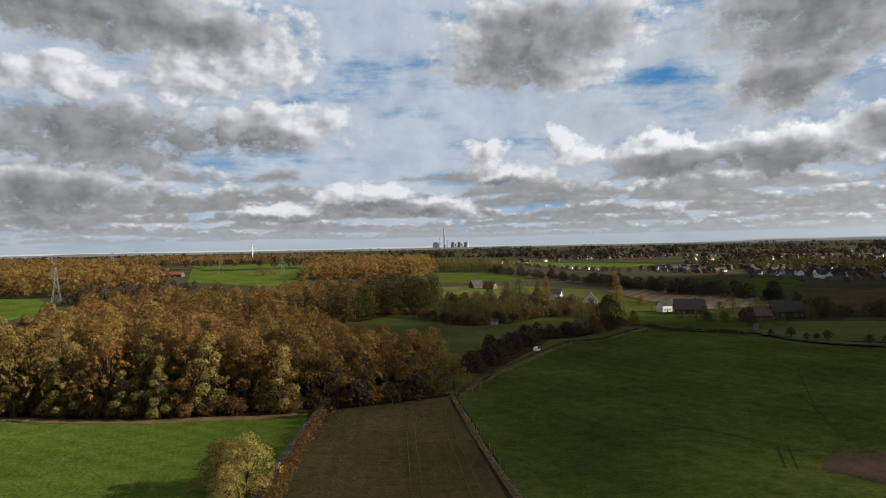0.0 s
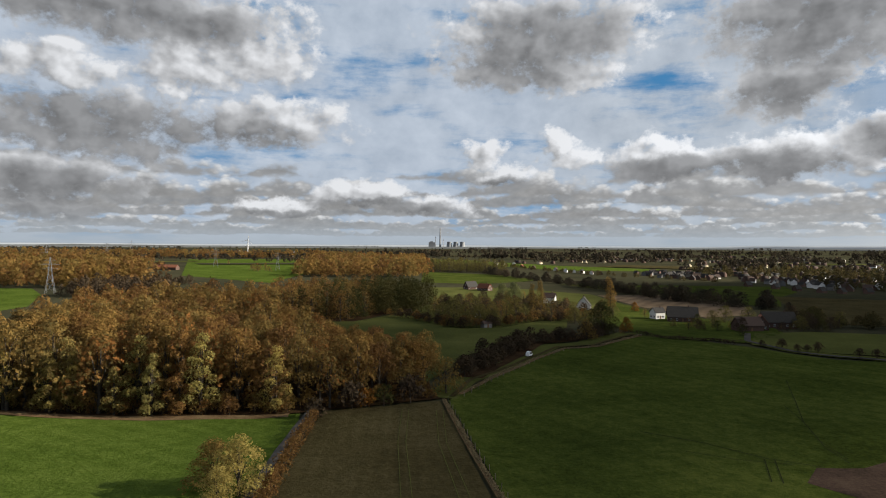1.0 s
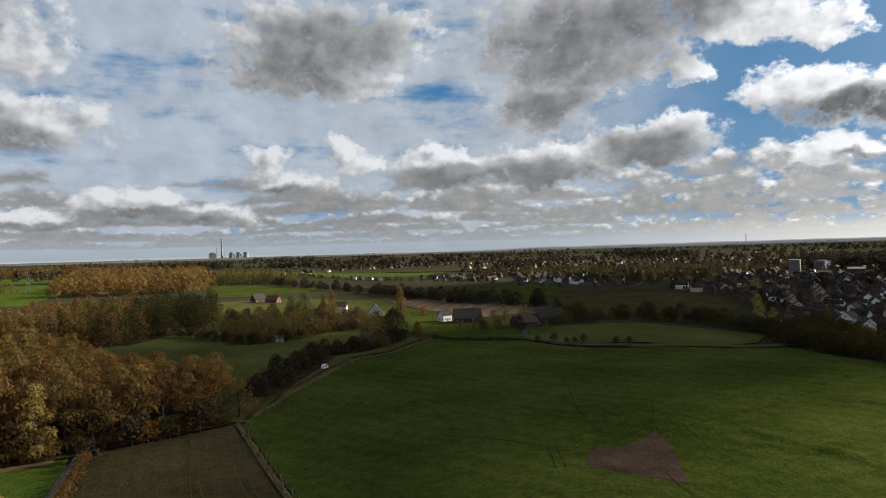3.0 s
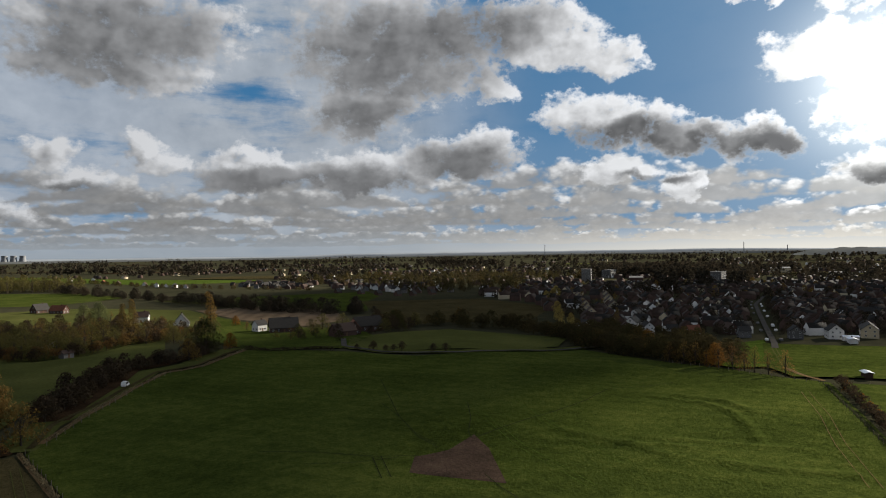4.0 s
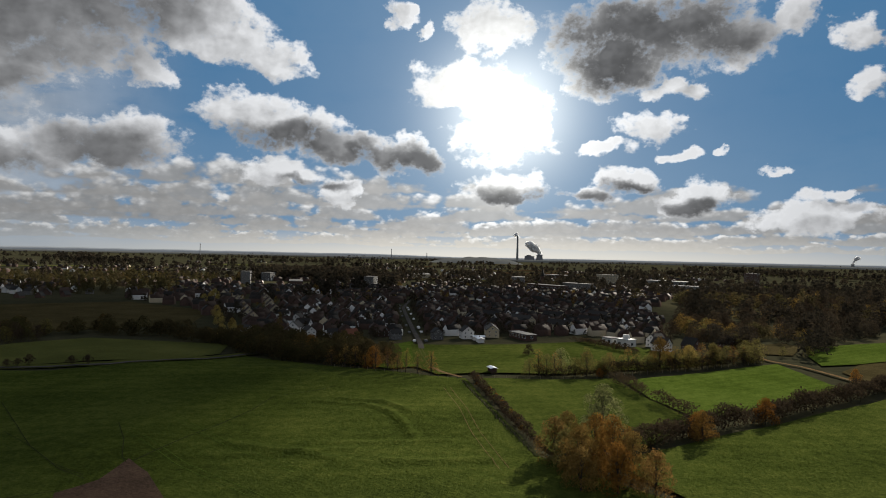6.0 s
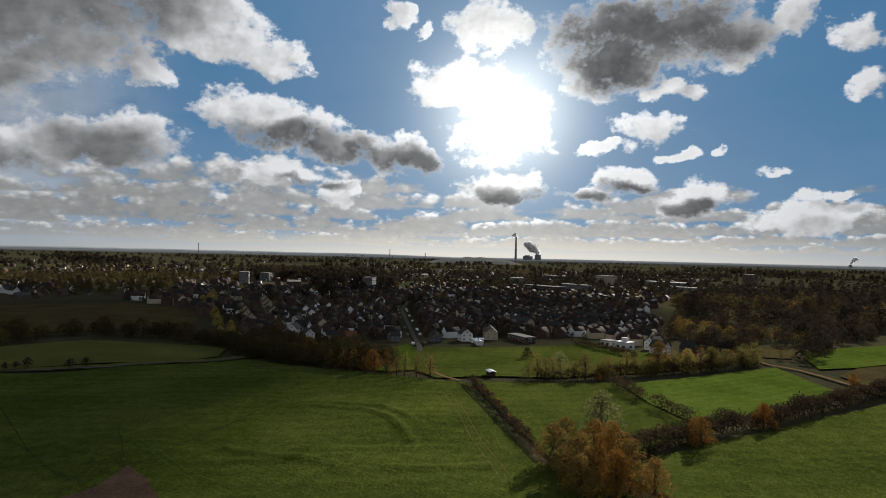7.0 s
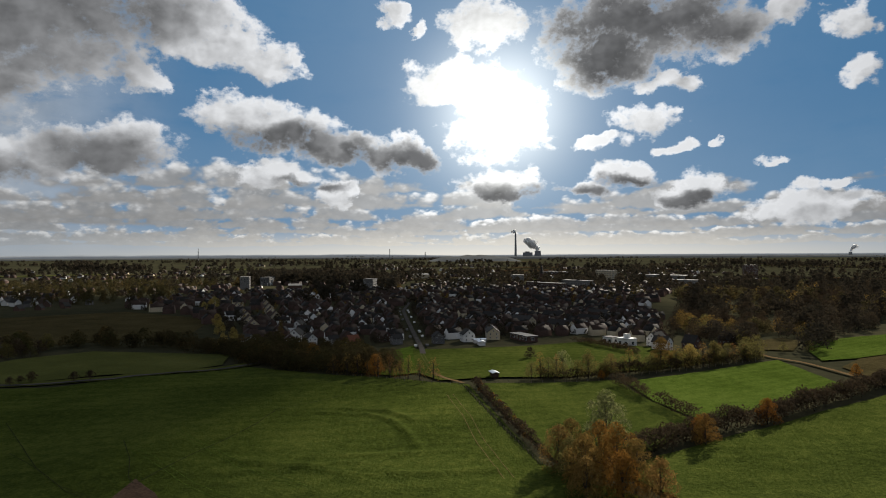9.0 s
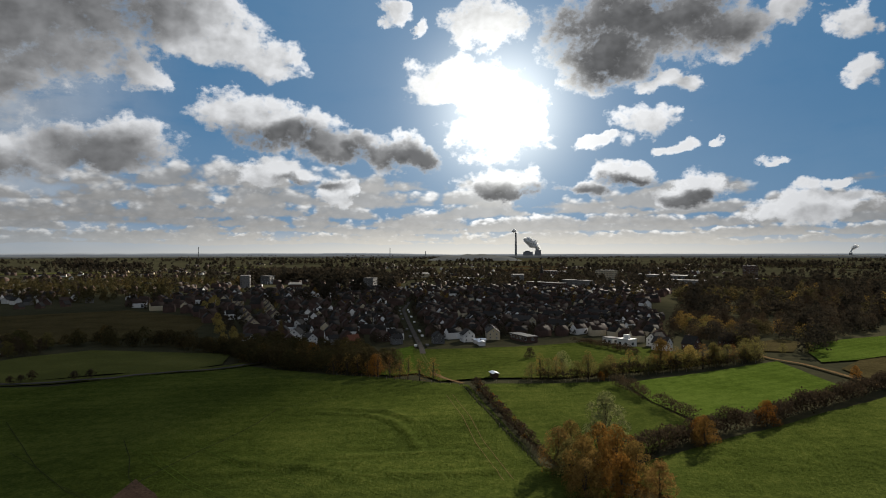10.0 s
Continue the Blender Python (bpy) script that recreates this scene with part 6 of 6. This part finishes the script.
def bar(bm, a, b, w):
    a, b = Vector(a), Vector(b)
    d = (b - a).normalized()
    s = d.cross(Vector((0.3, 0.9, 0.2))).normalized() * w / 2
    u = d.cross(s)
    vs = [bm.verts.new(p + k * s + m * u) for p in (a, b) for k, m in ((-1, -1), (1, -1), (1, 1), (-1, 1))]
    for i in range(4):
        j = (i + 1) % 4
        bm.faces.new((vs[i], vs[j], vs[4 + j], vs[4 + i]))


def pylon(x, y, turn, h, w=0.15):
    base = new("power_pylon")
    lv = [(0, 3.2), (0.3, 2.1), (0.55, 1.3), (0.75, 0.9), (1.0, 0.15)]
    for sx, sy in ((-1, -1), (1, -1), (1, 1), (-1, 1)):
        bm = bmesh.new()
        for (a, r0), (b, r1) in zip(lv, lv[1:]):
            bar(bm, (sx * r0, sy * r0, a * h), (sx * r1, sy * r1, b * h), w)
        part("leg", bm, STEEL, base)
    for (a, r0), (b, r1) in zip(lv, lv[1:]):
        bm = bmesh.new()
        for p, q in (((-1, -1), (1, -1)), ((1, -1), (1, 1)), ((1, 1), (-1, 1)), ((-1, 1), (-1, -1))):
            bar(bm, (p[0] * r0, p[1] * r0, a * h), (q[0] * r1, q[1] * r1, b * h), w * 0.6)
            bar(bm, (q[0] * r0, q[1] * r0, a * h), (p[0] * r1, p[1] * r1, b * h), w * 0.6)
        part("bracing", bm, STEEL, base)
    for z, l in ((0.68, 5.0), (0.8, 6.5), (0.92, 4.0)):
        bm = bmesh.new()
        bar(bm, (-l, 0, z * h), (l, 0, z * h), w), bar(bm, (-l, 0, z * h), (0, 0, z * h + 1.6), w * 0.6), bar(bm, (l, 0, z * h), (0, 0, z * h + 1.6), w * 0.6)
        part("arm", bm, STEEL, base)
    base.matrix_basis = pose(x, y, height(x, y), 0, 0, turn)
    return tagged(base, "grey lattice power pylon in a field", "pylon", "pylons")


p0 = pylon(-292, 500, 20, 27)
for az, r, s in ((-26.5, 1500, 1.5), (-24.8, 2100, 1.7), (-18.6, 1150, 1.2), (-13.7, 1000, 1.0), (-30.5, 1200, 1.3)):
    x, y = at(az, r)
    copy_thing(p0, pose(x, y, height(x, y), 0, 0, 20)).scale = (s, s, s)
turbine = new("wind_turbine")
bm = bmesh.new()
revolve(bm, [(1.9, -2), (1.5, 30), (1.1, 50)], 0, 0, 12)
part("tower", bm, PLASTER, turbine)
bm = bmesh.new()
box(bm, -1.3, 1.3, -2.2, 3.0, 50.003, 52.4)
part("nacelle", bm, PLASTER, turbine)
for k in range(3):
    a = radians(12 + 120 * k)
    bm = bmesh.new()
    e = Vector((math.sin(a), 0, math.cos(a)))
    o, s = Vector((0, -2.6, 51.2)), Vector((math.cos(a), 0, -math.sin(a)))
    vs = [bm.verts.new(o + e * u + s * v + Vector((0, d, 0))) for u, v, d in ((0.5, -0.5, 0.3), (0.5, 0.7, 0.3), (8, 0.9, 0.2), (21, 0.15, 0.1), (8, -0.6, 0.2), (0.5, -0.5, -0.1), (0.5, 0.7, -0.1), (8, 0.9, 0.0), (21, 0.15, 0.0), (8, -0.6, 0.0))]
    bm.faces.new(vs[:5]), bm.faces.new(vs[9:4:-1])
    for i in range(5):
        j = (i + 1) % 5
        bm.faces.new((vs[j], vs[i], vs[5 + i], vs[5 + j]))
    part("blade", bm, PLASTER, turbine)
x, y = at(-16.08, 2200)
turbine.location = (x, y, height(x, y))
tagged(turbine, "white wind turbine beyond the far field", "wind turbine")


# ---- fences, vehicles ----
def fence(name, line, gap, label):
    base = new(name)
    bm = bmesh.new()
    box(bm, -0.05, 0.05, -0.05, 0.05, -0.3, 1.05)
    me = bpy.data.meshes.new("post")
    bm.to_mesh(me), bm.free()
    me.materials.append(WOOD)
    pts = along(line, gap)
    for x, y, a in pts:
        p = new("post", me)
        p.parent = base
        p.matrix_basis = pose(x, y, height(x, y), rng.normal() * 3, rng.normal() * 3, math.degrees(a))
    for z in (0.5, 0.98):
        bm = bmesh.new()
        for (x0, y0, a0), (x1, y1, a1) in zip(pts, pts[1:]):
            bar(bm, (x0, y0, height(x0, y0) + z), (x1, y1, height(x1, y1) + z), 0.02)
        tagged(part("wire", bm, RUT, base), kind="stuff")
    return tagged(base, label, "fence")


fence("fence", [(2, 160), (5, 134), (7.5, 116), (10.5, 95), (14, 60)], 4.2, "weathered post and wire fence along the pasture")
fence("fence", [(6, 165), (20, 193), (33, 219), (46, 240), (58, 246), (84, 278)], 4.5, "post and wire fence along the lane")
fence("fence", [(126, 50.5), (157, 73.6), (193, 100), (192, 150)], 3.5, "post and wire fence along the hedge")
fence("fence", [(198, 98), (226, 59), (250, 45), (299, 12)], 4.0, "post and wire fence under the trees")
hedge("grass_tufts", [(1.2, 160), (4.2, 134), (6.7, 116), (9.7, 95), (14, 60)], 0.9, 0.5, STRAW, "tall pale dry grass along the fence", 26, 0.13, 21)
hedge("grass_tufts", [(7, 170), (19, 195), (32, 221), (45, 242), (58, 247), (84, 280)], 1.2, 0.5, STRAW, "tall pale dry grass along the lane", 14, 0.15, 22)


def car(x, y, turn, paint, label, tall=0.0):
    base = new("car")
    bm = bmesh.new()
    prof = [(-2.1, 0.35), (2.1, 0.35), (2.15, 0.8), (1.2, 0.95), (0.55, 1.45 + tall), (-1.5, 1.45 + tall), (-2.1, 0.95)]
    a = [bm.verts.new((px, py, pz)) for py in (-0.85, 0.85) for px, pz in prof]
    n = len(prof)
    bm.faces.new(a[:n]), bm.faces.new(a[:n - 1:-1])
    for i in range(n):
        bm.faces.new((a[(i + 1) % n], a[i], a[n + i], a[n + (i + 1) % n]))
    part("body", bm, paint, base)
    for s in (-1, 1):
        bm = bmesh.new()
        box(bm, -1.4, 0.6, s * 0.86 - 0.01, s * 0.86 + 0.01, 0.98, 1.35 + tall)
        part("side_window", bm, GLASS, base)
        for px in (-1.3, 1.35):
            bm = bmesh.new()
            bmesh.ops.create_cone(bm, cap_ends=True, segments=14, radius1=0.33, radius2=0.33, depth=0.22, matrix=pose(px, s * 0.8, 0.33, 90))
            part("wheel", bm, RUT, base)
    base.matrix_basis = pose(x, y, height(x, y) + 0.2, 0, 0, turn) @ Matrix.Diagonal((0.8, 0.8, 0.8, 1))
    return tagged(base, label, "car")


car(30, 224, 62, PLASTER, "white van standing on the lane", 0.5)
c0 = car(268, 160, 35, PLASTER, "pale car parked at the street")
c1 = car(272, 156, 35, GREY, "grey car parked at the street")
for i in range(14):
    u = float(rng.random())
    x, y, a = along(STREET, 2.0)[int(38 + u * 110)]
    sd = 3.2 * (1 if i % 2 else -1)
    copy_thing((c0, c1)[i % 2], pose(x - math.sin(a) * sd, y + math.cos(a) * sd, 0.4, 0, 0, math.degrees(a)))
